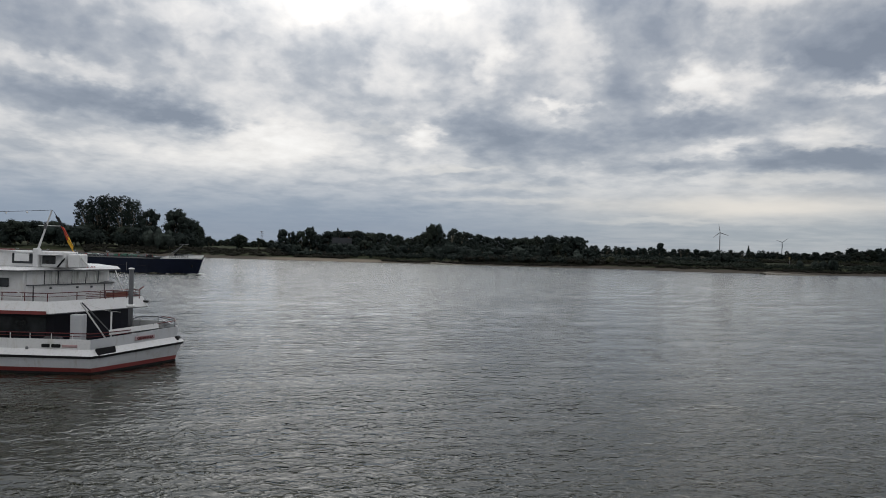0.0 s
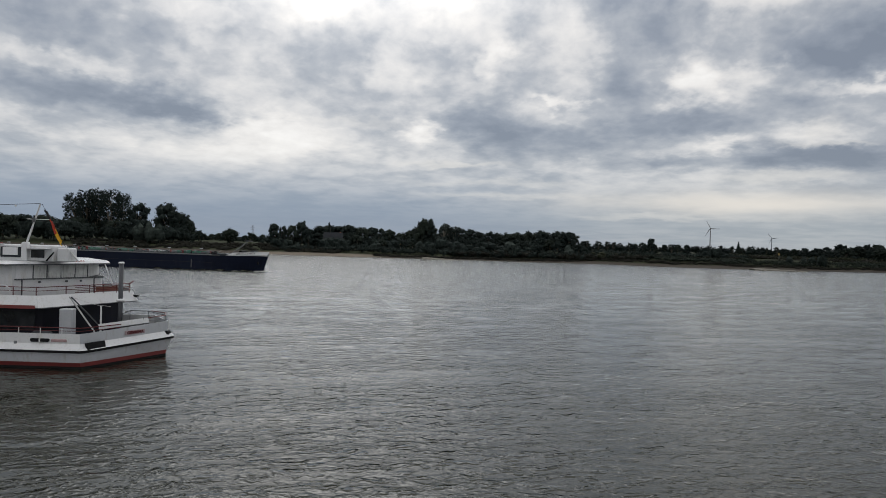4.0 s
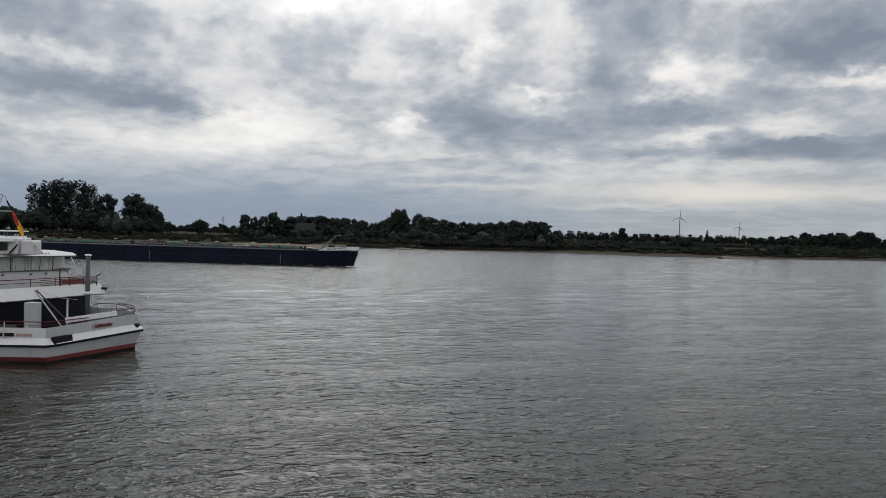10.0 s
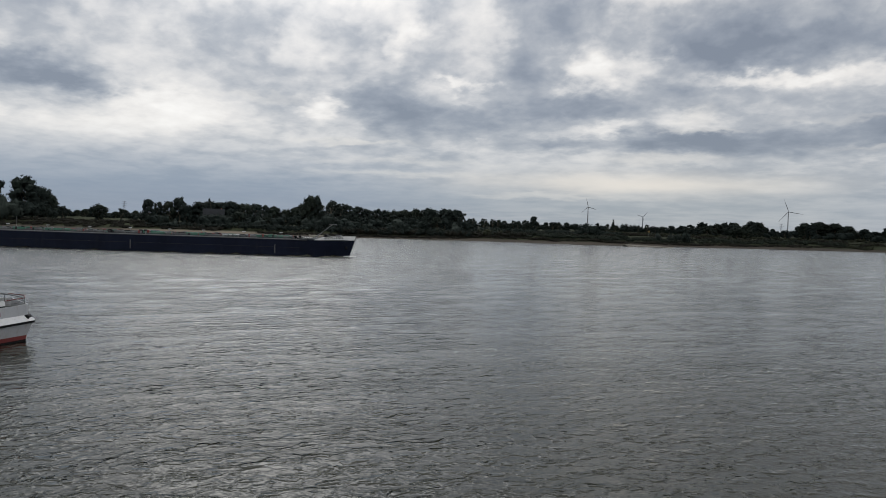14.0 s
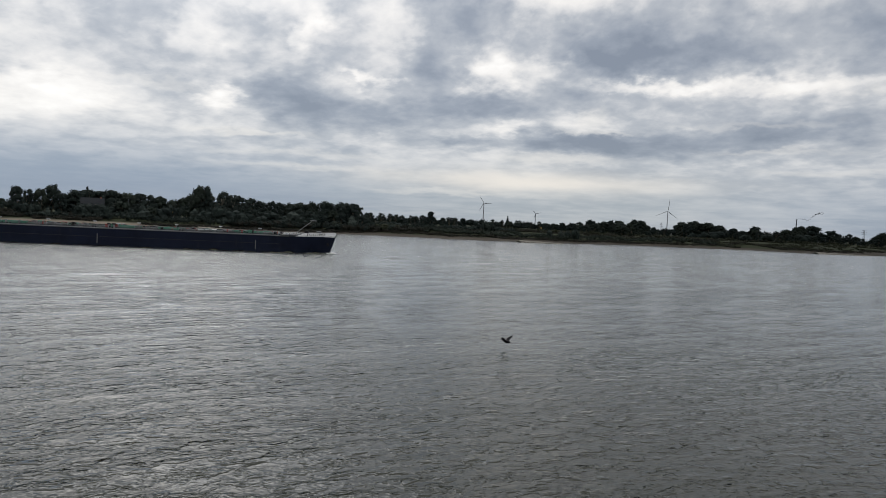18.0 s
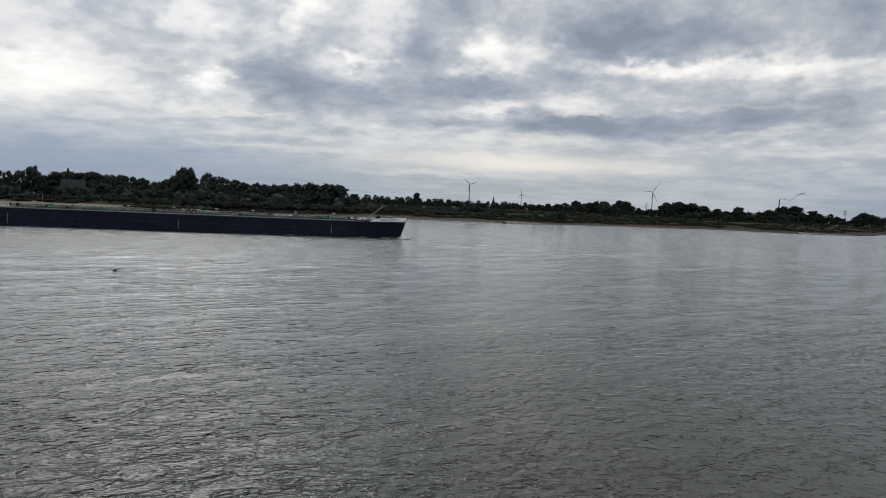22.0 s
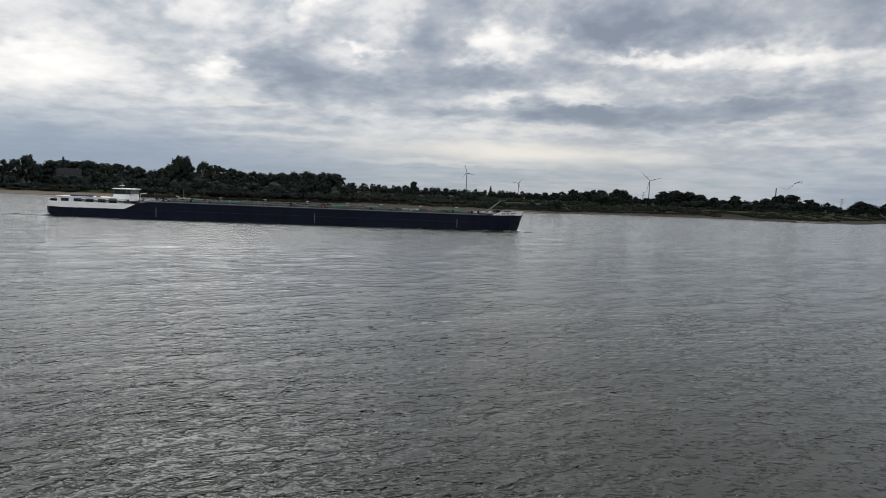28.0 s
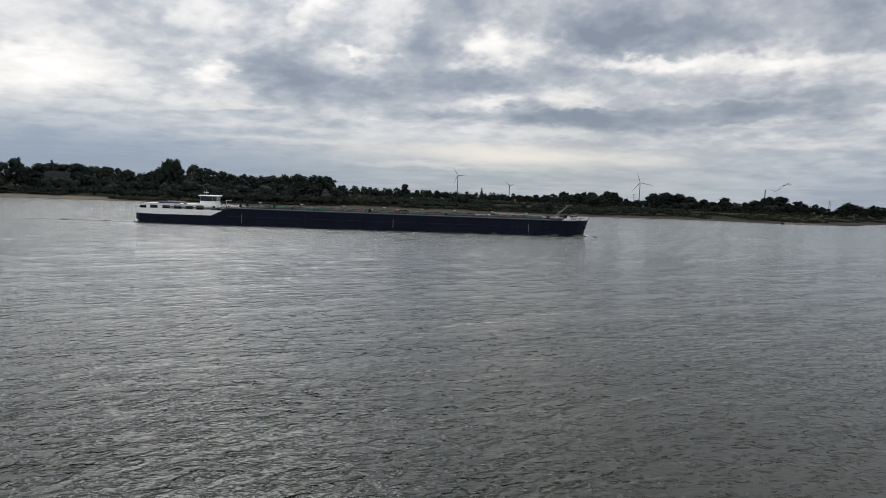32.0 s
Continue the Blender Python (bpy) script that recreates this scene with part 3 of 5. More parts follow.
def trunk_mesh(name, seed, height, r, lobes, mat):
    """A tapered, slightly crooked trunk with a limb to each lobe."""
    rng = random.Random(seed)
    bm = bmesh.new()
    top = height * 0.78
    pts = [(rng.uniform(-1, 1) * r * 1.2 * k, rng.uniform(-1, 1) * r * 1.2 * k, -0.4 + (top + 0.4) * k / 5) for k in range(6)]
    tube(pts, r, 7, bm, r * 0.25)
    for x, y, z, *_ in lobes:
        k = min(4, max(1, int(5 * (z - 0.22 * height) / top)))
        p = Vector(pts[k])
        q = Vector((x, y, z))
        if (q - p).length > 0.6:
            tube([p, p.lerp(q, 0.5) + Vector((0, 0, 0.06 * height)), q], r * 0.4, 5, bm, r * 0.08)
    me = bpy.data.meshes.new(name)
    bm.to_mesh(me)
    bm.free()
    me.materials.append(mat)
    return me


def lobed(seed, height, width, shape):
    """Lobes of a crown: round, tall, spire, fan or bush."""
    rng = random.Random(seed)
    out = []
    if shape == "bush":
        for k in range(9):
            a = rng.uniform(0, 6.28)
            q = rng.uniform(0, 0.33) * width
            out.append((q * math.cos(a), q * math.sin(a), height * rng.uniform(0.25, 0.62), width * rng.uniform(0.18, 0.3), width * rng.uniform(0.18, 0.3), height * rng.uniform(0.22, 0.38)))
        return out
    if shape == "spire":
        for k in range(6):
            f = k / 5
            out.append((0, 0, height * (0.16 + 0.74 * f), width * (0.5 - 0.42 * f), width * (0.5 - 0.42 * f), height * 0.13))
        return out
    start = {"round": 0.12, "tall": 0.10, "fan": 0.28}[shape]
    n = {"round": 22, "tall": 18, "fan": 34}[shape]
    for k in range(n):
        f = (k + 0.5) / n
        z = start + (0.92 - start) * f ** 0.85
        half = {"round": math.sqrt(max(0.06, 1 - ((f - 0.42) / 0.62) ** 2)), "tall": 0.55 + 0.45 * math.sin(math.pi * f), "fan": math.sqrt(max(0.06, 1 - ((f - 0.5) / 0.6) ** 2))}[shape]
        a = 2.4 * k + rng.uniform(-0.4, 0.4)
        q = width * 0.5 * half * rng.uniform(0.35, 0.78)
        s = width * rng.uniform(0.11, 0.21) * (0.85 + 0.35 * f) * (0.85 if shape == "fan" else 1.0)
        out.append((q * math.cos(a), q * math.sin(a), height * z - s * 0.3, s, s, s * rng.uniform(0.7, 1.0)))
    return out


def tree_kind(shape, seed, mat, bark, leaf=0.55, count=1500, width=0.8):
    """A tree 10 m high, ready to be copied."""
    h, w = 10.0, 10.0 * width
    lobes = lobed(seed, h, w, shape)
    return (crown_mesh("crown", seed, lobes, leaf, count, mat, 0.5 if mat is LEAF_WILLOW else 0.0, {"fan": 0.3, "tall": 0.6}.get(shape, 0.72)),
            trunk_mesh("trunk", seed, h, 0.26, lobes, bark))


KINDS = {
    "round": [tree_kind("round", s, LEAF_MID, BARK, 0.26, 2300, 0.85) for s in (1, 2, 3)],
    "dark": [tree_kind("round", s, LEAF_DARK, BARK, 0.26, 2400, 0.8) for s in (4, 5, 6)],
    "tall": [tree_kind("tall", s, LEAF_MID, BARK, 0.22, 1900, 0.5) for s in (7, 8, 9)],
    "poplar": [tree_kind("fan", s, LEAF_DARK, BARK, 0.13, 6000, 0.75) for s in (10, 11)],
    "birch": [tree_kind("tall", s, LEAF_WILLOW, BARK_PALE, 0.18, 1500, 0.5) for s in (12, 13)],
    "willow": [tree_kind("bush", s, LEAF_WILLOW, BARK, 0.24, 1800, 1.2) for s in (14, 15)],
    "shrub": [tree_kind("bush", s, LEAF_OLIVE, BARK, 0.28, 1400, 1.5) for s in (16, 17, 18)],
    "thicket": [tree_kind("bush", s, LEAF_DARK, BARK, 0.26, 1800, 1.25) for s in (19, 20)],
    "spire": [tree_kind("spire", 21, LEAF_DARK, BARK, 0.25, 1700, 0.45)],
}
WORDS = {
    "round": ("broad green deciduous tree on the far bank", "tree"), "dark": ("dense dark green tree on the far bank", "tree"),
    "tall": ("tall slender green tree on the far bank", "tree"), "poplar": ("high spreading poplar with gaps in its crown", "tree"),
    "birch": ("thin pale-trunked tree with airy foliage", "tree"), "willow": ("grey-green willow leaning over the shore", "tree"),
    "shrub": ("low olive-green shrub in the riverside meadow", "shrub"), "thicket": ("dark bushy tree close to the water", "tree"),
    "spire": ("dark pointed conifer on the skyline", "tree"),
}
pick = random.Random(11)


def ground_at(x, y):
    return float(land(np.array(x), np.array(y)))


def plant(kind, x, y, height, wide=1.0):
    crown, trunk = pick.choice(KINDS[kind])
    label, category = WORDS[kind]
    name = "shrub" if category == "shrub" else "tree"
    t = thing(name, Matrix.Translation((x, y, ground_at(x, y) - 0.1)) @ Matrix.Rotation(pick.uniform(0, 6.28), 4, "Z"), label, category, "trees of the far bank")
    k = height / 10
    for nm, me in (("crown", crown), ("trunk", trunk)):
        o = new(nm, me)
        o.parent = t
        o.scale = (k * wide, k * wide, k)
    return t


def plant_towards(kind, turn, top, y, wide=1.0):
    """A tree y metres across the river whose top stands at that angle above the eye's level."""
    x = y * math.tan(radians(turn))
    z = 9 + math.hypot(x, y) * math.tan(radians(top))
    plant(kind, x, y, max(1.5, z - ground_at(x, y) + 0.1), wide)


# the wood's outline along the far bank: turn and height of its tops, degrees
WEST = [(-34, 1.0), (-32.2, 1.45), (-30.3, 1.3), (-28.8, 1.35), (-23.5, 1.3), (-22.8, 0.95), (-20.1, 1.15), (-19.4, 0.3), (-18.5, 0.08), (-17.2, 0.4),
        (-16.1, -0.1), (-15.2, 0.35), (-14.1, 0.2)]
MIDDLE = [(-10.2, 0.6), (-9.8, 0.5), (-8.8, 1.1), (-6.9, 1.2), (-4.5, 1.0), (-2.4, 0.75), (-1.7, 1.2), (0.7, 1.5), (2.2, 1.35), (3.6, 1.0), (6.5, 1.0),
          (8.8, 1.2), (10.7, 1.2), (11.9, 1.0), (12.6, 0.6)]
EAST = [(12.6, 0.62), (17.1, 0.52), (21.4, 0.45), (27.3, 0.48), (29.2, 0.4), (31.0, 0.74), (35.2, 0.9), (36.3, 0.42), (37.8, 0.6), (39.1, 1.0),
        (40.8, 0.85), (42.1, 0.58), (43.7, 0.76), (45.3, 0.72), (47.3, 1.0), (49.2, 0.68), (51.0, 0.42), (52.4, 0.72), (56, 0.65)]


def outline(table, a):
    return float(np.interp(a, [p[0] for p in table], [p[1] for p in table]))


def woods():
    # the far left: high poplars over a mass of lower trees
    for a, e, y, w in ((-28.0, 3.0, 432, 0.70), (-27.3, 3.35, 436, 0.70), (-26.5, 3.42, 438, 0.74), (-25.6, 3.45, 434, 0.74), (-24.8, 3.2, 428, 0.66)):
        plant_towards("poplar", a, e, y, w)
    for a, e, kind, w in ((-23.7, 2.4, "dark", 0.85), (-21.7, 2.5, "dark", 0.85), (-20.8, 1.85, "dark", 0.85), (-20.3, 1.6, "dark", 0.7), (-20.0, 1.25, "round", 0.8),
                          (-16.8, 0.66, "round", 1.0), (-19.2, 0.4, "dark", 0.8), (-15.3, 0.4, "tall", 0.8)):
        plant_towards(kind, a, e, 425, w)
    for a, e, w in ((-22.9, 1.25, 0.5), (-22.1, 1.05, 0.5), (-23.7, 1.0, 0.5)):
        plant_towards("willow", a, e, 396, w * 1.25)
    a = -34.0
    while a < -19.6:
        plant_towards(pick.choice(("dark", "round", "dark", "thicket")), a, outline(WEST, a) * pick.uniform(0.7, 1.0), pick.uniform(408, 440), 1.25)
        a += pick.uniform(0.7, 1.0)
    a = -19.4
    while a < -14.2:
        plant_towards(pick.choice(("round", "dark")), a, outline(WEST, a) * pick.uniform(0.8, 1.0), pick.uniform(560, 640), 1.2)
        a += pick.uniform(0.5, 0.8)
    # the clump that stands out over the sand, and the wood behind it
    for a, e, y, kind, w in ((-13.4, 1.15, 384, "dark", 0.75), (-12.7, 1.0, 388, "dark", 0.7), (-11.9, 1.1, 386, "round", 0.7), (-11.2, 1.46, 390, "dark", 0.72),
                             (-10.6, 0.9, 386, "dark", 0.8), (-13.0, 0.2, 378, "thicket", 0.8), (-11.5, -0.2, 371, "willow", 0.8), (-12.3, 0.1, 377, "thicket", 0.8)):
        plant_towards(kind, a, e, y, w)
    a = -10.2
    while a < 12.6:
        top = outline(MIDDLE, a)
        if -9.7 < a < -7.3:
            # a gap before the farmhouse, closed by low bushes
            plant_towards("thicket", a, pick.uniform(0.1, 0.42), pick.uniform(376, 388), 0.9)
            plant_towards("dark", a, top * pick.uniform(0.9, 1.05), pick.uniform(418, 440), 0.9)
            a += pick.uniform(0.5, 0.7)
            continue
        kind = pick.choice(("dark", "round", "tall", "dark", "round", "birch" if -5 < a < 3 else "tall"))
        plant_towards(kind, a, top * pick.uniform(0.88, 1.04) + 0.06, pick.uniform(404, 436), 1.1 if kind in ("tall", "birch") else 1.0)
        plant_towards(pick.choice(("thicket", "round", "willow", "dark", "thicket")), a + 0.3, top * 0.5 - 0.2 + pick.uniform(-0.3, 0.2), pick.uniform(376, 396), 1.05)
        a += pick.uniform(0.62, 0.95)
    for a, e, kind, w in ((-8.9, 1.35, "spire", 0.9), (-9.7, 1.1, "dark", 1.1), (-7.3, 1.25, "dark", 1.0), (-1.0, 2.0, "round", 0.7), (-0.5, 2.03, "dark", 0.62), (0.9, 1.8, "birch", 1.0), (1.6, 1.6, "birch", 1.0),
                          (9.0, 1.33, "dark", 0.8), (10.4, 1.3, "dark", 1.0), (11.3, 1.22, "dark", 0.9), (4.6, 1.1, "dark", 0.8), (8.0, 1.3, "tall", 0.7)):
        plant_towards(kind, a, e, 402, w)
    for a, e in ((-9.3, 1.15), (-8.6, 1.2), (-8.0, 1.12), (-7.6, 1.15)):
        plant_towards("dark", a, e, 426, 1.25)
    # low willow scrub along the water, with taller trees across the meadow
    a = 2.0
    while a < 23.5:
        plant_towards(pick.choice(("thicket", "shrub", "thicket", "willow")), a, pick.uniform(-0.55, -0.1) - 0.012 * max(0, a - 8), pick.uniform(374, 392), 1.0)
        a += pick.uniform(0.5, 0.8)
    for a, e, y, kind, w in ((17.9, 0.86, 560, "dark", 0.75), (22.7, 0.52, 380, "thicket", 0.72), (22.1, 0.2, 378, "thicket", 0.7), (23.3, 0.1, 380, "thicket", 0.7),
                             (24.4, 0.76, 640, "spire", 1.1), (28.0, -0.1, 366, "willow", 0.7), (28.9, -0.15, 370, "willow", 0.7), (30.1, 0.1, 372, "thicket", 0.8), (29.5, -0.1, 374, "willow", 0.7)):
        plant_towards(kind, a, e, y, w)
    a = 12.8
    while a < 55:
        top = outline(EAST, a)
        far = pick.uniform(600, 780)
        kind = pick.choice(("tall", "dark", "round", "tall", "poplar") if a < 30 else ("dark", "round", "dark", "poplar", "dark"))
        plant_towards(kind, a, top * pick.uniform(0.62, 1.06), far, pick.uniform(0.8, 1.5))
        if a > 30:
            plant_towards(pick.choice(("dark", "thicket", "round")), a + 0.25, top * pick.uniform(0.3, 0.75) - 0.08, far - 90, pick.uniform(0.9, 1.7))
        a += pick.uniform(0.3, 0.95)
    for a, e, w in ((31.3, 0.8, 1.2), (32.4, 0.72, 1.3), (33.6, 0.86, 1.2), (34.9, 0.98, 1.3), (35.4, 0.9, 1.0), (38.5, 0.95, 1.2), (39.3, 1.08, 1.4), (40.4, 0.98, 1.4),
                    (41.3, 0.8, 1.3), (43.8, 0.84, 1.2), (46.9, 1.0, 1.2), (47.7, 1.05, 1.3), (52.2, 0.78, 1.3)):
        plant_towards(pick.choice(("dark", "round")), a, e, 640, w)
    a = 24.5
    while a < 54:
        plant_towards(pick.choice(("shrub", "thicket", "shrub", "willow")), a, pick.uniform(-0.45, -0.18), pick.uniform(500, 540), 1.5)
        a += pick.uniform(0.9, 1.5)


def thicket_strip(name, label, places, mat, leaf, count, seed):
    """Undergrowth too dense to count: lobes of leaf clumps along a line of (x, y, height, width)."""
    lobes = []
    rng = random.Random(seed)
    for x, y, h, w in places:
        g = ground_at(x, y)
        for _ in range(3):
            lobes.append((x + rng.uniform(-1, 1) * w * 0.5, y + rng.uniform(-1, 1) * w * 0.4, g + h * rng.uniform(0.3, 0.62), w * rng.uniform(0.3, 0.55), w * 0.45, h * rng.uniform(0.24, 0.42)))
    return tagged(new(name, crown_mesh(name, seed, lobes, leaf * 0.78, int(count * 1.25), mat, core=0.5)), label, "thicket", kind="stuff")


def along(table, a0, a1, y0, y1, step, share, base, w, seed):
    """Places for a strip: tops at a share of the wood's outline."""
    rng = random.Random(seed)
    out, a = [], a0
    while a < a1:
        y = rng.uniform(y0, y1)
        x = y * math.tan(radians(a))
        top = outline(table, a) * share + base + rng.uniform(-0.12, 0.12)
        h = 9 + math.hypot(x, y) * math.tan(radians(top)) - ground_at(x, y)
        if h > 1:
            out.append((x, y, h, w * rng.uniform(0.7, 1.3)))
        a += step * rng.uniform(0.7, 1.3)
    return out


def shore_places(a0, a1, off0, off1, step, h0, h1, w, seed):
    """Places for a strip that keeps close to the water's edge."""
    rng = random.Random(seed)
    out, a = [], a0
    while a < a1:
        y = 380.0
        off = rng.uniform(off0, off1)
        for _ in range(8):
            y = float(shoreline(y * math.tan(radians(a)))) + off
        out.append((y * math.tan(radians(a)), y, rng.uniform(h0, h1) * (0.75 + 0.25 * math.sin(a * 2.1) * math.sin(a * 0.77)), w * rng.uniform(0.7, 1.3)))
        a += step * rng.uniform(0.7, 1.3)
    return out


woods()
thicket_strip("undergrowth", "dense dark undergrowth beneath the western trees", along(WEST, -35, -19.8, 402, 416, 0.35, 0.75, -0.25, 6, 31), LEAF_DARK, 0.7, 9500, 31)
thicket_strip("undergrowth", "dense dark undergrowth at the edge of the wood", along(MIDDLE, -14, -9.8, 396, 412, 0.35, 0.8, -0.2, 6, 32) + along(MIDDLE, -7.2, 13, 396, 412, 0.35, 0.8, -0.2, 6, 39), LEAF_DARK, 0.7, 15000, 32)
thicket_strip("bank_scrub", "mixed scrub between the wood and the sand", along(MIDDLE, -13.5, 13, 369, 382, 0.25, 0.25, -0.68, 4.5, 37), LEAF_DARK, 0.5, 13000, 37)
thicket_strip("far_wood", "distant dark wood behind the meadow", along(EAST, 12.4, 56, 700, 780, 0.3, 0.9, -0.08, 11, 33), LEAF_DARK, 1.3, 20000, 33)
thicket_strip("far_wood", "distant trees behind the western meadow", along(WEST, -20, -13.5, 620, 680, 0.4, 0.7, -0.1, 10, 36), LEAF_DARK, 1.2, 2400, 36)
thicket_strip("reeds", "olive and brown riverside scrub", along(EAST, 1.5, 24, 369, 384, 0.22, 0.0, -0.5, 4.5, 34), LEAF_BROWN, 0.5, 12000, 34)
thicket_strip("scrub", "dark willow scrub behind the shore", along(EAST, 10, 25, 410, 450, 0.25, 0.0, -0.22, 6, 41), LEAF_DARK, 0.6, 9000, 41)
thicket_strip("hedge", "dark hedge across the meadow", along(EAST, 24, 56, 520, 560, 0.3, 0.0, -0.22, 8, 35), LEAF_OLIVE, 0.9, 9500, 35)
thicket_strip("reeds", "brown and olive scrub along the eastern shore", along(EAST, 23.5, 41, 420, 470, 0.2, 0.0, -0.38, 6, 38), LEAF_BROWN, 0.6, 12000, 38)
thicket_strip("reeds", "low brown-green growth along the water's edge", shore_places(-5, 12, 6, 11, 0.16, 1.1, 2.0, 3.0, 53) + shore_places(12, 41, 12, 18, 0.16, 1.2, 2.2, 3.2, 51) + shore_places(41, 56, 22, 32, 0.12, 1.2, 2.2, 3.6, 55), LEAF_BROWN, 0.40, 21000, 51)
thicket_strip("bank_scrub", "dark green scrub behind the eastern shore", shore_places(12, 41, 20, 36, 0.16, 2.0, 3.8, 5, 52), LEAF_MID, 0.6, 16000, 52)
thicket_strip("meadow_scrub", "brown meadow growth above the western sand", shore_places(-28, -8, 12, 42, 0.07, 1.4, 2.6, 4, 54), LEAF_BROWN, 0.5, 30000, 54)
thicket_strip("meadow_scrub", "olive rough grass and low scrub of the eastern meadow", shore_places(33, 56, 30, 85, 0.06, 1.0, 2.0, 4.5, 56), LEAF_OLIVE, 0.5, 15000, 56)


# ---------- the tanker that passes ----------
def loft(stations, bm=None):
    """A skin over cross-sections, each a list of points of equal number; ends closed."""
    own = bm or bmesh.new()
    rings = [[own.verts.new(p) for p in s] for s in stations]
    n = len(rings[0])
    for a, b in zip(rings, rings[1:]):
        for j in range(n):
            q = (a[j], a[(j + 1) % n], b[(j + 1) % n], b[j])
            if len({v.co.to_tuple(4) for v in q}) > 2:
                own.faces.new(q)
    own.faces.new(rings[0][::-1])
    own.faces.new(rings[-1])
    return own


def tanker_top(x):
    return float(np.interp(x, [-110, -92, -88, -10, -6, 0], [3.2, 3.3, 3.9, 3.9, 4.6, 4.75]))


def tanker_x(s, z):
    """The stem rakes forwards: a station of the bow leans with height."""
    return s + (0.32 * max(0, z) - 0.65) * max(0.0, min(1.0, (s + 9) / 9)) ** 1.5


def tanker_half(x):
    """Half breadth of the hull at the station x."""
    f = float(np.interp(x, [-14, -9, -6, -3.4, -1.6, -0.6, 0.0], [5.7, 5.3, 4.5, 3.3, 2.0, 1.0, 0.12]))
    return min(f, float(np.interp(x, [-110, -109.2, -107, -103], [3.6, 4.6, 5.4, 5.7])))


def tanker_ring(x, z0, z1):
    u, v = tanker_x(x, z0), tanker_x(x, z1)
    fine = max(0.0, min(1.0, (x + 12) / 12))
    a, b = (tanker_half(x) * (1 - 0.35 * fine * (1 - max(0, z) / 4.7)) for z in (z0, z1))
    if x < -107:
        u += 0.7 * max(0.0, 1 - max(0, z0) / 0.9)
        v += 0.7 * max(0.0, 1 - max(0, z1) / 0.9)
    return [(u, -a, z0), (u, a, z0), (v, b, z1), (v, -b, z1)]


def tanker():
    ship = thing("tanker_barge", pose(-64, 178, 0, 0, 0, -9.6), "long low tanker barge, navy hull, white stern house, under way", "ship")
    xs = [-110, -109.2, -107, -103, -92, -88, -70, -50, -30, -14, -10, -8, -6, -4.5, -3.2, -2, -1.3, -0.6, 0.0]
    part("hull", loft([tanker_ring(x, -1.2, 0.25) for x in xs]), NAVY, ship, "navy blue steel hull")
    rings = []
    for x in xs:
        lev = [0.25, 0.6, 0.9, 2.1, min(3.9, tanker_top(x))]
        pairs = [tanker_ring(x, z, z) for z in lev]
        rings.append([r[0] for r in pairs] + [r[1] for r in reversed(pairs)])
    side = loft(rings)
    part("hull_side", side, NAVY, ship, "navy blue plating, scuffed")
    # bulwark of the bow and of the stern, white
    bow = bmesh.new()
    for s in (-1, 1):
        pts = [(tanker_x(x, 4.6), s * (tanker_half(x) + 0.03)) for x in (-8.4, -7.5, -6.5, -5, -3.8, -2.6, -1.6, -0.9, -0.4, 0.04)]
        lower = [bow.verts.new((x - 0.2, y, float(np.interp(x, [-8.4, -6, 1], [3.95, 3.95, 4.2])))) for x, y in pts]
        upper = [bow.verts.new((x, y * 1.03, float(np.interp(x, [-8.4, -6.6, 1], [4.0, 4.72, 5.05])))) for x, y in pts]
        inner = [bow.verts.new((x - 0.06, y * 0.97, float(np.interp(x, [-8.4, -6.6, 1], [4.0, 4.72, 5.05])))) for x, y in pts]
        for i in range(len(pts) - 1):
            for a, b in ((lower, upper), (upper, inner)):
                bow.faces.new((a[i], a[i + 1], b[i + 1], b[i]))
    part("bow_bulwark", bow, SHIPWHITE, ship, "white painted bow bulwark")
    stem = tube([(tanker_x(0, 0) - 0.05, 0, -0.2), (tanker_x(0, 2), 0, 2), (tanker_x(0, 4.6), 0, 4.6)], 0.12, 6)
    part("stem", stem, NAVY, ship)
    for s in (-1, 1):
        st = bmesh.new()
        pts = [(x, s * (tanker_half(x) + 0.04)) for x in (-110, -109.2, -107, -103, -97, -93.8, -91.2)]
        lo = [st.verts.new((x, y, z)) for (x, y), z in zip(pts, (2.15, 2.12, 2.1, 2.05, 2.0, 2.0, 3.25))]
        hi = [st.verts.new((x, y, 3.35 if x > -109.5 else 3.45)) for x, y in pts]
        for i in range(len(pts) - 1):
            st.faces.new((lo[i], lo[i + 1], hi[i + 1], hi[i]))
        part("stern_bulwark", st, SHIPWHITE, ship, "white band round the stern")
    back = box(-110.08, -109.98, -3.6, 3.6, 2.15, 3.4)
    part("transom_plate", back, SHIPWHITE, ship, "white transom band")
    part("deck", prism([(-103, -5.6), (-10, -5.6), (-10, 5.6), (-103, 5.6)], 3.78, 3.9), TANKDECK, ship, "grey walkway deck")
    part("fore_deck", prism([(-10, -5.0), (-6, -4.1), (-2, -2.2), (-2, 2.2), (-6, 4.1), (-10, 5.0)], 3.8, 4.3), TANKDECK, ship, "grey foredeck")
    part("aft_deck", prism([(-109.4, -4), (-107, -5.2), (-103, -5.5), (-92, -5.5), (-92, 5.5), (-103, 5.5), (-107, 5.2), (-109.4, 4)], 3.0, 3.15), DECKGREY, ship)
    for s in (-1, 1):
        part("gunwale", tube([(-91, s * 5.68, 3.93), (-10, s * 5.68, 3.93)], 0.09, 6), DECKGREY, ship, "pale worn gunwale")
        part("rubbing_strake", box(-103, -12, s * 5.72 - 0.05, s * 5.72 + 0.05, 2.0, 2.1), NEAR_BLACK, ship, "scuffed rubbing strake")
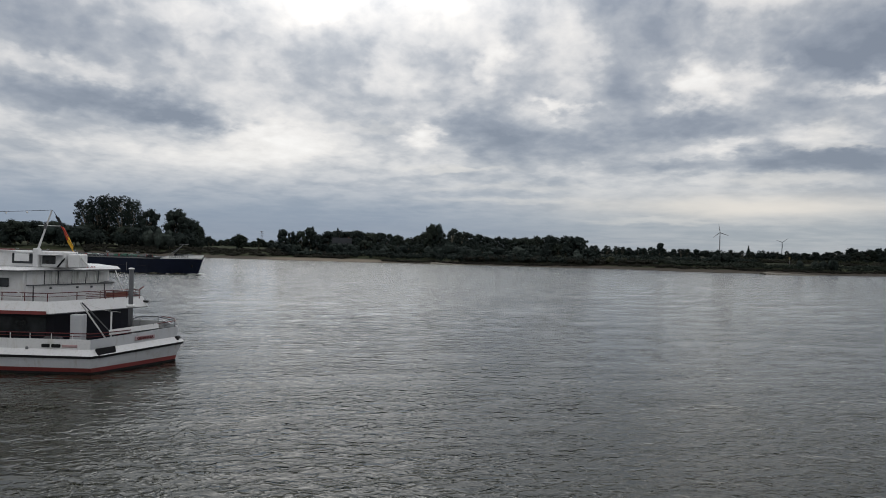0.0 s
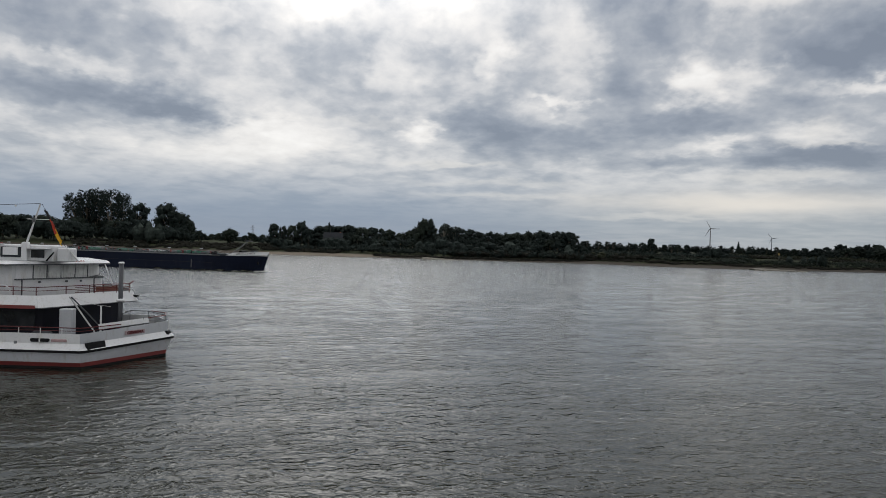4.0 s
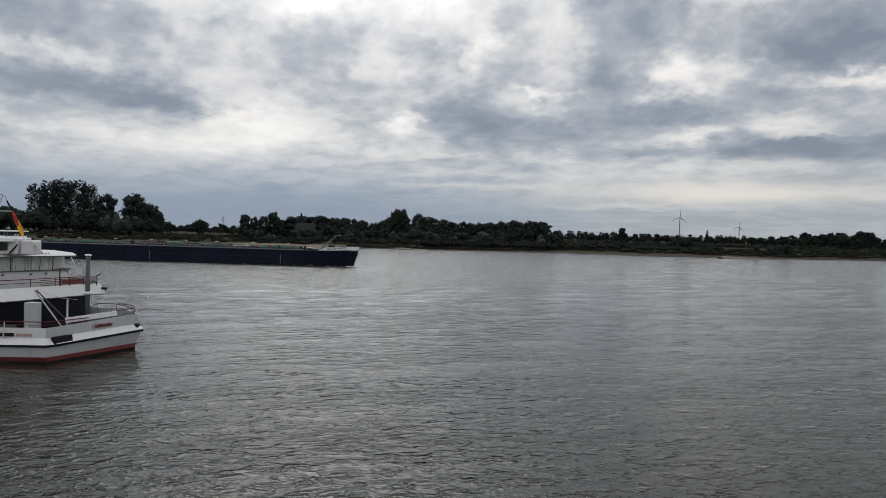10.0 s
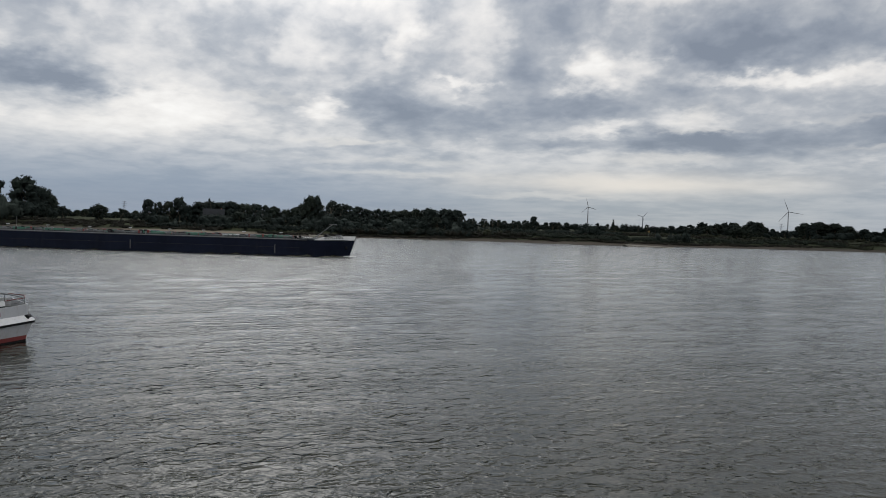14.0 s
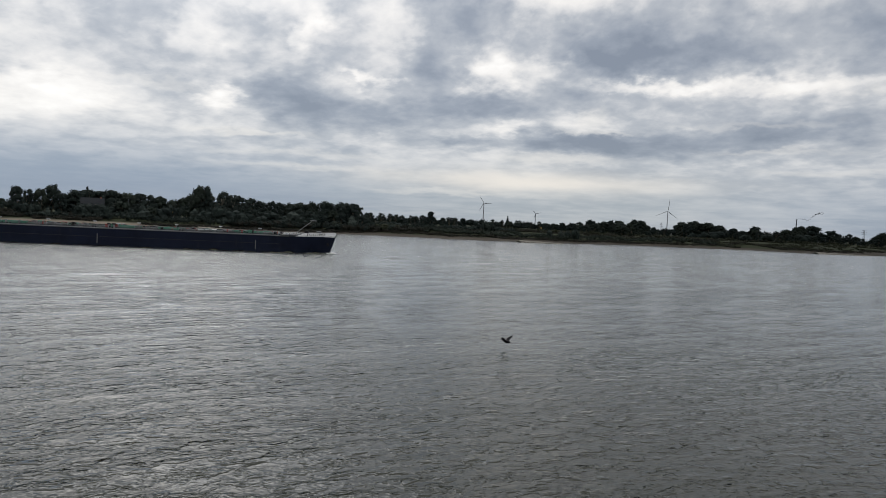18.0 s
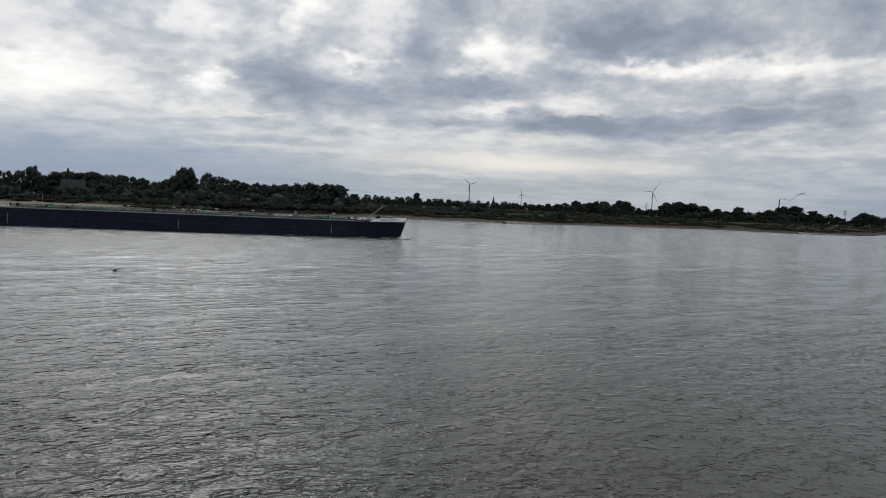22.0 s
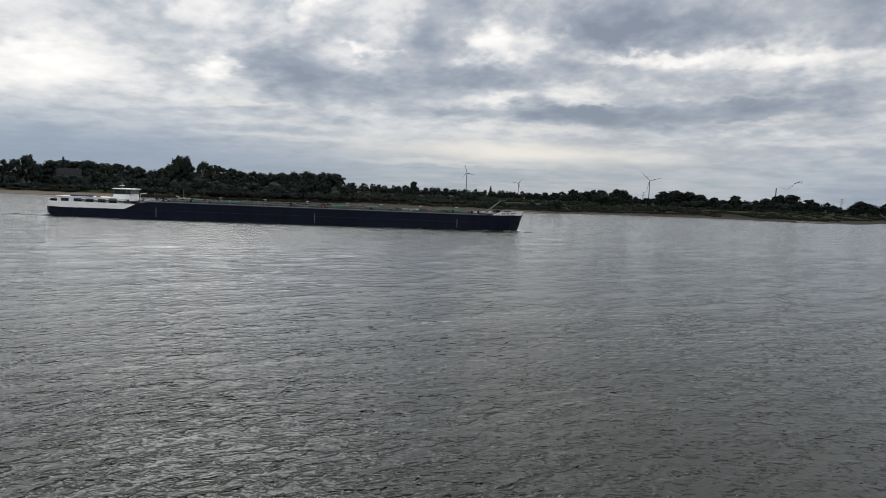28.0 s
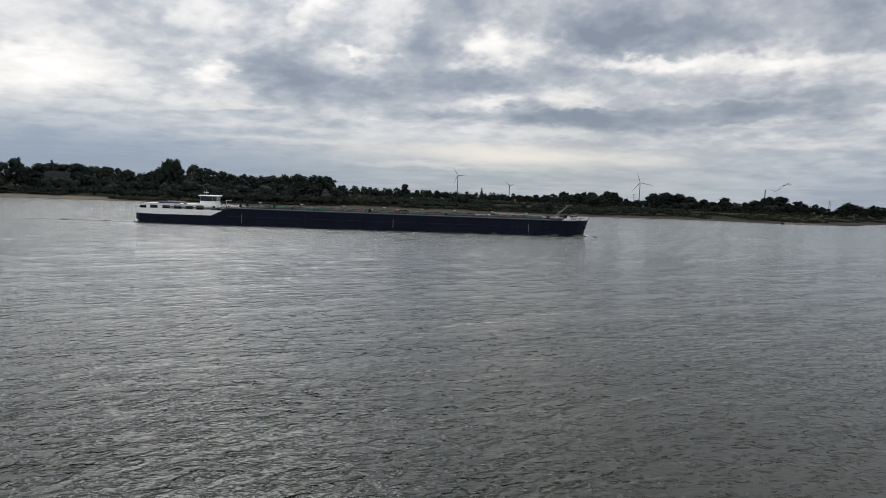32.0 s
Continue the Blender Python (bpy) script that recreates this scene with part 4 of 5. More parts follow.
    part("coaming", box(-90, -12, -5.66, -5.56, 3.9, 4.12), surface("pale_worn_steel", (0.2, 0.2, 0.205), 0.7, 0.3, 0.8, 6, 0.003, dirt=(0.10, 0.07, 0.055)), ship, "pale worn coaming along the deck edge")
    part("trunk_deck", box(-86, -13, -4.3, 4.3, 3.9, 4.25, 0.05), TANKDECK, ship, "raised grey tank trunk")
    # pipes, walkway, hatches and vents along the trunk
    rng = random.Random(5)
    for k, (y, z, mat) in enumerate(((-3.6, 4.42, DECKGREY), (-3.2, 4.42, GREEN), (-2.7, 4.45, STEEL), (-1.2, 4.7, DECKGREY), (1.5, 4.55, GREEN))):
        part("cargo_pipe", tube([(-85, y, z), (-14, y, z)], 0.12, 6), mat, ship)
    for x in range(-84, -12, 6):
        part("pipe_support", box(x - 0.1, x + 0.1, -3.9, 1.8, 4.25, 4.5), STEEL, ship)
    for x in (-83, -73.4, -63.3, -53.5, -44, -35.8, -26, -17):
        v = part("vent_post", tube([(x, -1.8, 4.2), (x, -1.8, 5.35)], 0.06, 6), STEEL, ship)
        part("vent_cap", tube([(x - 0.38, -1.8, 5.4), (x + 0.38, -1.8, 5.4)], 0.1, 6), HULL_GREY, v, "white vent cap")
    for x, w in ((-79, 3.0), (-70.1, 6.4), (-46, 3.2), (-37, 4.6), (-19.3, 6.5)):
        part("hose_tray", box(x - w / 2, x + w / 2, -4.1, -3.4, 4.25, 4.78, 0.06), GREEN, ship, "green painted hose tray")
    for x, w, mat in ((-63, 3.4, DECKGREY), (-56, 2.6, DECKGREY), (-29, 4.5, WHITE), (-24.5, 2.2, STEEL), (-75.5, 2.2, DECKGREY)):
        part("deck_locker", box(x - w / 2, x + w / 2, -3.3, -2.2, 4.25, 4.72, 0.06), mat, ship)
    for x in (-67, -58, -41, -33, -16):
        part("tank_hatch", tube([(x, 0.3, 4.2), (x, 0.3, 4.9)], 0.5, 10), DECKGREY, ship)
    for x in (-49.7, -48.6):
        m = part("manifold", tube([(x, -4.6, 4.1), (x, -4.6, 4.85), (x, 3.5, 4.85)], 0.16, 6), STEEL, ship, "dark cross manifold pipe")
        part("valve_wheel", tube([(x - 0.35, -4.6, 5.0), (x + 0.35, -4.6, 5.0)], 0.16, 8), BLACK, m)
    for x in (-86.8, -51.7, -17.5):
        part("draught_board", box(x - 0.09, x + 0.09, -5.80, -5.72, 0.6, 2.7), DECKGREY, ship, "pale vertical draught mark")
    for x in (-90, -70, -52.5, -49, -34, -12.5):
        b = part("bollard", tube([(x - 0.3, -5.3, 3.9), (x - 0.3, -5.3, 4.4)], 0.16, 8), BLACK, ship)
        part("bollard_post", tube([(x + 0.3, -5.3, 3.9), (x + 0.3, -5.3, 4.4)], 0.16, 8), BLACK, b)
    for k in range(-88, -10, 3):
        part("rail_post", tube([(k, -5.45, 3.9), (k, -5.45, 4.55)], 0.02, 4), STEEL, ship)
    part("hand_rail", tube([(-89, -5.45, 4.55), (-11, -5.45, 4.55)], 0.02, 4), STEEL, ship)
    mid = part("signal_pole", tube([(-82, 0, 4.2), (-82, 0, 7.2)], 0.035, 6), STEEL, ship, "thin steel pole")
    gear = random.Random(17)
    for k in range(230):
        x = gear.uniform(-88, -12)
        y = gear.uniform(-4.4, -1.0)
        kind = gear.random()
        mat = gear.choice((STEEL, BLACK, GREEN, DECKGREY, RED, BLACK))
        if kind < 0.5:
            part("valve", tube([(x, y, 4.25), (x, y, 4.25 + gear.uniform(0.3, 0.75))], gear.uniform(0.08, 0.2), 6), mat, ship)
        elif kind < 0.8:
            part("branch_pipe", tube([(x, y, 4.35), (x, y, 4.75), (x + gear.uniform(0.6, 1.8), y, 4.75), (x + 1.9, y, 4.3)], 0.07, 5), mat, ship)
        else:
            part("fire_box", box(x, x + gear.uniform(0.4, 1.0), y, y + 0.5, 4.25, 4.25 + gear.uniform(0.4, 0.8), 0.04), mat, ship)
    part("catwalk", box(-85, -13, 0.2, 1.0, 4.62, 4.68), DECKGREY, ship, "raised steel catwalk")
    # foredeck gear
    for s in (-1, 1):
        part("foremast_leg", tube([(-9.2, s * 0.7, 4.3), (-5.0, s * 0.15, 7.7)], 0.1, 6, r_end=0.07), STEEL, ship)
    part("foremast_head", box(-5.6, -4.0, -0.9, 0.9, 7.66, 7.86, 0.04), DECKGREY, ship, "pale lamp platform of the foremast")
    part("anchor_winch", tube([(-6.2, -1.6, 4.8), (-6.2, 1.6, 4.8)], 0.5, 10), BLACK, ship)
    part("winch_bed", box(-7.0, -5.4, -1.8, 1.8, 4.2, 4.6, 0.05), STEEL, ship)
    part("bow_locker", box(-3.9, -2.7, -1.2, 1.2, 4.3, 5.25, 0.08), DECKGREY, ship)
    part("anchor", box(-1.35, -0.85, -2.35, -2.0, 1.8, 2.5, 0.1), BLACK, ship)
    # stern house and wheelhouse
    house = part("deckhouse", box(-107.7, -93.8, -4.5, 4.5, 3.1, 4.42, 0.08), SHIPWHITE, ship, "white deckhouse")
    part("roof", box(-107.9, -95.3, -4.7, 4.7, 4.42, 4.5), SHIPWHITE, house)
    for x in (-106.1, -103.5, -101.0, -98.5):
        w = part("window", box(x - 0.72, x + 0.72, -4.54, -4.44, 3.42, 4.02), GLASS, house, "dark cabin window")
        part("window_frame", box(x - 0.8, x + 0.8, -4.525, -4.46, 3.36, 4.08), STEEL, w)
    d = part("cabin_door", box(-96.9, -95.5, -4.55, -4.44, 3.15, 4.1), GLASS, house, "dark glazed door")
    part("door_frame", box(-97.05, -95.35, -4.53, -4.46, 3.12, 4.18), STEEL, d)
    part("boat_cover", box(-105.4, -100.7, -3.6, -2.2, 4.5, 4.88, 0.15), surface("blue_tarpaulin", (0.015, 0.025, 0.09), 0.6), ship, "blue tarpaulin on the deckhouse")
    part("locker", box(-99.9, -99.2, -3.6, -2.8, 4.5, 4.8, 0.06), BRICKRED, ship, "rust red locker")
    part("stern_cage", box(-109.3, -107.9, -3.4, -2.6, 3.1, 3.85, 0.04), BLACK, ship, "dark mooring gear")
    pts = [(-96.5, 3.1), (-92.5, 3.1), (-92.7, 5.35), (-96.3, 5.35)]
    tower = bmesh.new()
    loft([[(x, -3.6, z) for x, z in pts], [(x, 3.6, z) for x, z in pts]], tower)
    wheel = part("wheelhouse", tower, SHIPWHITE, ship, "white wheelhouse base")
    pts = [(-96.2, 5.35), (-92.8, 5.35), (-92.55, 6.48), (-96.45, 6.48)]
    glass = bmesh.new()
    loft([[(x, -3.3, z) for x, z in pts], [(x, 3.3, z) for x, z in pts]], glass)
    part("window_band", glass, GLASS, wheel, "dark wheelhouse windows")
    part("wheelhouse_roof", box(-96.7, -92.2, -3.7, 3.7, 6.48, 6.7, 0.06), SHIPWHITE, wheel)
    for x in (-96.3, -93.6, -92.7):
        part("window_post", box(x - 0.05, x + 0.05, -3.36, -3.28, 5.35, 6.48), STEEL, wheel)
    part("portlight", box(-93.5, -93.0, -3.64, -3.56, 3.75, 4.2), GLASS, wheel)
    part("search_lamp", tube([(-92.8, -3.4, 5.2), (-92.8, -3.75, 5.2)], 0.12, 8), STEEL, wheel)
    m2 = part("radar_mast", tube([(-95.5, 0.5, 6.65), (-95.5, 0.5, 8.0)], 0.07, 6), STEEL, ship)
    part("radar_bar", box(-96.1, -95.0, 0.4, 0.6, 7.3, 7.42), SHIPWHITE, m2)
    for x in (-109.2, -108.5):
        part("stern_bollard", tube([(x, -3.6, 3.1), (x, -3.6, 3.8)], 0.16, 8), BLACK, ship)
    part("davit", tube([(-90.5, -3.8, 3.9), (-90.5, -3.8, 5.7), (-89.2, -3.8, 5.8)], 0.06, 6), SHIPWHITE, ship)
    # ship's name and the water that it pushes aside
    for k, ch in enumerate("EXCELLENCE"):
        x = -5.8 + 0.44 * k
        y0, y1 = tanker_half(x - 1.2), tanker_half(x - 0.6)
        turn = math.atan2(y0 - y1, 0.6)
        put_text("letter", ch, 0.62, BLACK, ship, Matrix.Translation((x, -(y0 + y1) / 2 - 0.16, 4.24 + 0.02 * k)) @ Matrix.Rotation(turn, 4, "Z") @ Matrix.Rotation(radians(88), 4, "X"))
    for s in (-1, 1):
        w = bmesh.new()
        for k in range(9):
            x = 0.2 - k * 0.4
            y = s * (0.65 * tanker_half(x - 0.4) + 0.25 + 0.05 * k)
            r = (0.17 if k < 4 else 0.10 if k < 6 else 0.05) * rng.uniform(0.4, 1.2)
            bmesh.ops.create_icosphere(w, subdivisions=1, radius=r, matrix=Matrix.Translation((x, y, 0.03)) @ Matrix.Diagonal((6.0, 1.6, 0.7, 1)))
        part("bow_wave", w, FOAM, ship, "thin white foam along the bow")["kind"] = "stuff"
    # ripples shed by the hull, spent some metres off; steepened to darken like its reflection
    def shed(X, Y):
        off = -5.75 - Y
        aft = np.clip((-X - 110) / 26, 0, 1)
        side = np.exp(-np.clip(off, 0, None) / np.where(X > -110, 4.0, 2.0)) * np.clip((X + 140) / 12, 0, 1) * np.clip((3 - X) / 5, 0, 1)
        patch = np.clip(0.62 + 0.5 * np.sin(X * 0.9 + 1.3 * np.sin(X * 0.23) + off * 0.5) + 0.3 * np.sin(X * 2.3 + off), 0, 1.3)
        crest = np.sin(off * 2.9 + X * 0.22 + 0.8 * np.sin(X * 0.6)) + 0.5 * np.sin(off * 4.6 - X * 0.5)
        return (0.2 - 0.06 * aft + 0.12 * np.clip((X + 40) / 30, 0, 1)) * crest * patch * side - 0.12 + 0.12 * side
    me = grid_mesh("reflection_ripples", np.arange(-140, 3, 0.45), np.arange(-22.0, -3.0, 0.25), shed)
    me.materials.append(WATER)
    o = tagged(new("reflection_ripples", me), "ripples along the hull, steepened to stand in for its dark reflection", kind="stuff")
    o.parent = ship
    return ship


barge = tanker()
barge.scale = (1.012, 1, 1)


# ---------- the moored passenger boat ----------
def stern_outline(x_corner, x_tip, y_side, y_tip, x_back, y_far):
    """Plan of a deck: near side, slanting stern to a blunt tip, far side."""
    return [(x_back, y_side), (x_corner, y_side), (x_corner + 0.35, y_side + 0.55), (x_tip - 0.25, y_tip - 0.55), (x_tip, y_tip),
            (x_tip - 0.25, y_tip + 0.6), (x_corner + 0.35, y_far - 0.55), (x_corner, y_far), (x_back, y_far)]


def passenger_boat():
    boat = thing("passenger_boat", pose(-22.83, 44.0, 0), "white excursion boat with a grey hull and red waterline, moored", "boat")
    B = -34.0
    plan = stern_outline(0, 3.15, 0, 6.2, B, 12.0)
    wide = stern_outline(0.1, 3.5, -0.12, 6.3, B, 12.1)

    def sheer(x, y):
        return 0.2 * max(0, min(1, (y / 6.2) if y < 6.2 else (12 - y) / 6)) * (1 if x > -1 else 0)

    low = [(x * 0.985 if x > 0 else x, 0.12 + y * 0.98) for x, y in plan]
    part("keel", prism(low, -0.9, 0.0), BLACK, boat)
    # black band painted where the lower hull lies in shadow and reflection
    part("antifouling", band(low, low, 0.0, 0.14), BLACK, boat, "black strip at the waterline for the hull's shadow and reflection")
    part("boot_stripe", band(low, plan, 0.14, 0.42), RED, boat, "red waterline stripe")
    part("hull", band(plan, wide, lambda x, y: 0.42, lambda x, y: 1.12 + sheer(x, y)), HULL_GREY, boat, "pale grey hull side")
    out = [(x + (0.1 if x > 0.2 else 0.0), y - (0.08 if y < 6 else -0.08)) for x, y in wide]
    part("rubbing_strake", prism(out, lambda x, y: 1.07 + sheer(x, y), lambda x, y: 1.232 + sheer(x, y)), BLACK, boat, "black rubbing strake")
    tops = stern_outline(-0.1, 3.2, 0.12, 6.2, B, 11.9)
    slope = band(out, tops, lambda x, y: 1.234 + sheer(x, y), lambda x, y: 1.62 + sheer(x, y))
    part("side_band", slope, WHITE, boat, "white sloping side band")
    for nm, run, mat, label in (("side_bulwark", tops[:2], WHITE, "white bulwark"), ("stern_bulwark", tops[1:8], HULL_GREY, "grey bulwark round the stern"), ("far_bulwark", tops[7:], WHITE, "white bulwark")):
        part(nm, shell(run, 0.09, lambda x, y: 1.62 + sheer(x, y), lambda x, y: 2.26 + 1.4 * sheer(x, y)), mat, boat, label)
    inner = stern_outline(-0.15, 3.0, 0.2, 6.2, B, 11.8)
    part("main_deck", prism(inner, 1.2, 1.3), DECKGREY, boat, "grey main deck")
    # pads and pockets of the side
    part("fender_pad", box(-0.75, 0.6, -0.14, 0.14, -0.27, 0.27, 0.05), BLACK, boat, "black rubber pad at the quarter").matrix_basis = pose(0.60, 0.90, 1.44, -12, -1, 62)
    part("stern_fender", box(-0.3, 0.18, -0.3, 0.3, -0.2, 0.26, 0.08), BLACK, boat, "black stern fender").matrix_basis = pose(3.18, 6.2, 1.57)
    hole = part("fairlead", box(-3.3, -2.05, 0.02, 0.14, 1.72, 1.95, 0.05), BLACK, boat, "dark oval mooring opening")
    part("fairlead_bar", box(-2.7, -2.62, 0.0, 0.1, 1.72, 1.95), WHITE, hole)
    part("name_board", box(-1.95, -0.95, 0.06, 0.14, 1.74, 1.92, 0.03), surface("pale_red_board", (0.36, 0.24, 0.24), 0.6), boat, "faded name board")
    part("drain_cover", box(-4.35, -4.15, 0.04, 0.14, 1.55, 1.75, 0.04), STEEL, boat)
    board = part("stern_name_board", box(-0.85, 0.85, -0.03, 0.03, -0.15, 0.15, 0.03), surface("rose_board", (0.36, 0.27, 0.28), 0.6), boat, "rounded board with the boat's name")
    board.matrix_basis = pose(1.90, 3.68, 2.02, 0, 0, 63.5)
    put_text("name_lettering", "GERMANIA", 0.27, DARK_RED, board, Matrix.Translation((0, -0.05, -0.09)) @ Matrix.Rotation(radians(90), 4, "X"), "red capital letters")
    # main deck: recessed lounge, pillar, rails, gear
    # the wall's colour stands in for the shaded interior of the open lounge
    part("lounge_wall", shell(stern_outline(-3.4, -0.4, 1.6, 6.0, B, 10.4), 0.12, 1.3, 3.95), NEAR_BLACK, boat, "recessed lounge wall, near-black for the shade inside")
    part("lounge_window", box(-9.5, -3.9, 1.54, 1.6, 2.2, 3.5), GLASS, boat, "long dark window")
    # white pillar in hull grey: the upper deck's shade is in its colour
    part("pillar", box(-1.95, -1.15, 0.95, 1.6, 1.3, 3.8, 0.04), HULL_GREY, boat, "square white pillar, greyed for the shade under the deck")
    part("table_cover", box(-3.9, -2.4, 0.8, 1.5, 1.3, 2.3, 0.25), POLE, boat, "dark cover over deck furniture")
    line = [(-9, 0.16), (-6.0, 0.16), (-3.2, 0.16), (-0.1, 0.16), (0.55, 1.2), (1.35, 2.7)]
    part("hand_rail", tube([(x, y, 2.66) for x, y in line], 0.035, 6), DARK_RED, boat, "dark red handrail")
    part("lower_rail", tube([(x, y, 2.46) for x, y in line], 0.02, 5), DARK_RED, boat)
    for x in (-8.2, -6.8, -5.4, -4.1, -2.7, -1.3):
        part("rail_post", tube([(x, 0.16, 2.2), (x, 0.16, 2.66)], 0.028, 6), WHITE, boat, "white post")
    plate = part("wind_board", box(-2.0, 2.0, -0.02, 0.02, -0.16, 0.2, 0.01), WHITE, boat, "weathered white board along the stern rail")
    plate.matrix_basis = pose(1.42, 3.1, 2.66, -12, -1.5, 63)
    part("stern_rail", tube([(0.9, 2.2, 2.62), (2.1, 4.6, 2.86), (3.05, 6.1, 2.98), (2.5, 7.4, 3.0), (1.0, 8.6, 2.98)], 0.035, 6), DARK_RED, boat, "dark red stern rail")
    part("far_rail", tube([(3.05, 6.1, 2.98), (0.9, 8.2, 3.0), (-0.5, 8.2, 3.0), (-1.2, 7.4, 2.6)], 0.035, 6), POLE, boat, "dark steel rail across the stern")
    for x, y in ((0.9, 8.2), (-0.5, 8.2)):
        part("far_rail_post", tube([(x, y, 1.3), (x, y, 3.0)], 0.025, 6), POLE, boat)
    part("stern_rail_low", tube([(1.6, 3.6, 2.66), (3.02, 6.1, 2.72), (2.5, 7.3, 2.72)], 0.022, 5), STEEL, boat)
    for x, y in ((2.1, 4.5), (3.05, 6.1), (2.5, 7.4)):
        part("stern_rail_post", tube([(x, y, 2.2), (x, y, 2.95)], 0.028, 6), STEEL, boat)
    d1 = part("davit", tube([(0.3, 1.5, 2.05), (-0.7, -0.15, 4.75)], 0.05, 6), WHITE, boat, "white slanting davit")
    part("davit_brace", tube([(0.6, 1.9, 2.3), (-0.6, -0.1, 4.72)], 0.045, 6), POLE, d1)
    part("davit_rope", tube([(-0.7, -0.15, 4.75), (0.3, 1.3, 4.1), (0.75, 2.4, 3.9)], 0.012, 4), CANVAS, d1)
    part("deck_post", tube([(0.35, 1.9, 1.3), (0.35, 1.9, 3.95)], 0.06, 8), WHITE, boat, "white deck post")
    # the boat's spud pole, which carries no lamp
    part("spud_pole", tube([(1.0, 3.3, 1.3), (1.0, 3.3, 6.85)], 0.155, 14), POLE, boat, "thick weathered steel pole").data.polygons.foreach_set("use_smooth", [True] * 16)
    part("pole_cap", tube([(1.0, 3.3, 6.85), (1.0, 3.3, 6.95)], 0.23, 14, r_end=0.14), WHITE, boat, "white cap of the pole")
    part("pole_collar", box(0.76, 1.24, 3.06, 3.54, 4.15, 4.38, 0.08), WHITE, boat, "white bracket round the pole")
    # upper deck
    up = stern_outline(-2.8, 0.6, 0.05, 6.9, B, 12.0)
    up_top = stern_outline(-3.15, 0.15, 0.4, 6.9, B, 11.6)
    part("upper_deck", prism(stern_outline(-3.0, 0.3, 0.25, 6.9, B, 11.7), 3.96, 4.3), DECKGREY, boat, "underside and floor of the upper deck")
    part("fascia", band(up, up_top, 3.92, 4.68), WHITE, boat, "white sloping fascia of the upper deck")
    part("fascia_lip", prism(up, 3.86, 3.92), DECKGREY, boat)
    part("red_stripe", box(B, -3.0, -0.03, 0.03, 3.86, 4.08), RED, boat, "red stripe along the upper deck")
    part("deck_wing", box(-0.2, 0.2, -0.12, 0.12, -0.08, 0.08, 0.03), BLACK, boat).matrix_basis = pose(0.5, 6.9, 4.28)
    for z, r in ((5.22, 0.03), (4.98, 0.022)):
        part("upper_rail", tube([(-14, 0.45, z), (-3.2, 0.45, z), (-2.5, 1.6, z), (0.1, 6.6, z)], r, 6), DARK_RED, boat, "dark red upper rail")
    for x, y in ((-7.6, 0.45), (-6.2, 0.45), (-4.7, 0.45), (-3.2, 0.45), (-2.2, 2.2), (-1.2, 4.1), (0.1, 6.6)):
        part("upper_rail_post", tube([(x, y, 4.5), (x, y, 5.24)], 0.028, 6), DARK_RED, boat)
    for z in (5.1, 4.86, 4.74):
        part("rail_bar", tube([(-1.9, 2.8, z), (0.1, 6.6, z)], 0.022, 5), DARK_RED, boat)
    for f in (0.25, 0.5, 0.75):
        part("rail_bar", tube([(-1.9 + 2 * f, 2.8 + 3.8 * f, 4.5), (-1.9 + 2 * f, 2.8 + 3.8 * f, 5.22)], 0.022, 5), DARK_RED, boat)
    gate = part("deck_gate", tube([(-6.3, 0.42, 4.35), (-6.3, 0.42, 5.3), (-5.2, 0.42, 5.3), (-4.9, 0.42, 5.1), (-4.9, 0.42, 4.35)], 0.04, 6), WHITE, boat, "white tubular gate in the upper rail")
    part("gate_bar", tube([(-6.3, 0.42, 4.9), (-4.9, 0.42, 4.9)], 0.03, 6), WHITE, gate)
    part("rail_board", band([(-1.17, 4.19), (-0.35, 5.74)], [(-1.19, 4.19), (-0.37, 5.74)], 4.72, 5.06, closed=False), BRICKRED, boat, "rust red board behind the stern rail")
    part("rail_finial", tube([(0.1, 6.6, 5.2), (0.35, 6.75, 5.4)], 0.05, 6), DARK_RED, boat)
    saloon = part("saloon", prism(stern_outline(-5.3, -1.9, 1.2, 6.4, B, 10.8), 4.3, 5.60), WHITE, boat, "white wall of the upper saloon")
    part("saloon_sill", prism(stern_outline(-5.25, -1.75, 1.1, 6.45, B, 10.9), 5.60, 5.68), DECKGREY, saloon)

    def along_stern(f):
        return -5.1 + 3.05 * f, 1.3 + 4.95 * f

    part("saloon_corner", shell([(B, 1.35), along_stern(0), along_stern(0.2)], 0.08, 5.68, 6.62), WHITE, boat, "white corner wall of the saloon")
    part("curtain_wall", shell([along_stern(0.2), along_stern(0.53), along_stern(0.86), (-3.2, 8.6), (-5.6, 10.6), (B, 10.7)], 0.08, 5.68, 6.62), CANVAS, boat, "pale curtains behind clear sheeting")
    for f in (0.2, 0.36, 0.53, 0.70, 0.86):
        x, y = along_stern(f)
        part("window_post", tube([(x, y - 0.05, 5.68), (x + 0.02, y - 0.05, 6.62)], 0.035, 6), POLE, boat, "dark window post")
    folds = random.Random(3)
    for k in range(22):
        f = folds.uniform(0.23, 0.84)
        x, y = along_stern(f)
        part("curtain_fold", tube([(x + 0.06, y + 0.03, 5.7), (x + folds.uniform(-0.2, 0.2), y, 6.6)], folds.uniform(0.02, 0.06), 5), CANVAS, boat)
    for f in (0.1, 0.97):
        x, y = along_stern(f)
        part("corner_trim", box(x - 0.03, x + 0.03, y - 0.30, y - 0.24, 4.35, 5.6), POLE, saloon, "dark edge trim")
    for f in (0.3, 0.62, 0.8):
        x, y = along_stern(f)
        part("scupper", box(x - 0.05, x + 0.05, y - 0.36, y - 0.2, 5.36, 5.48), POLE, saloon)
    part("cabin", box(B, -5.15, 1.0, 3.0, 4.3, 6.6, 0.04), WHITE, boat, "white cabin wall")
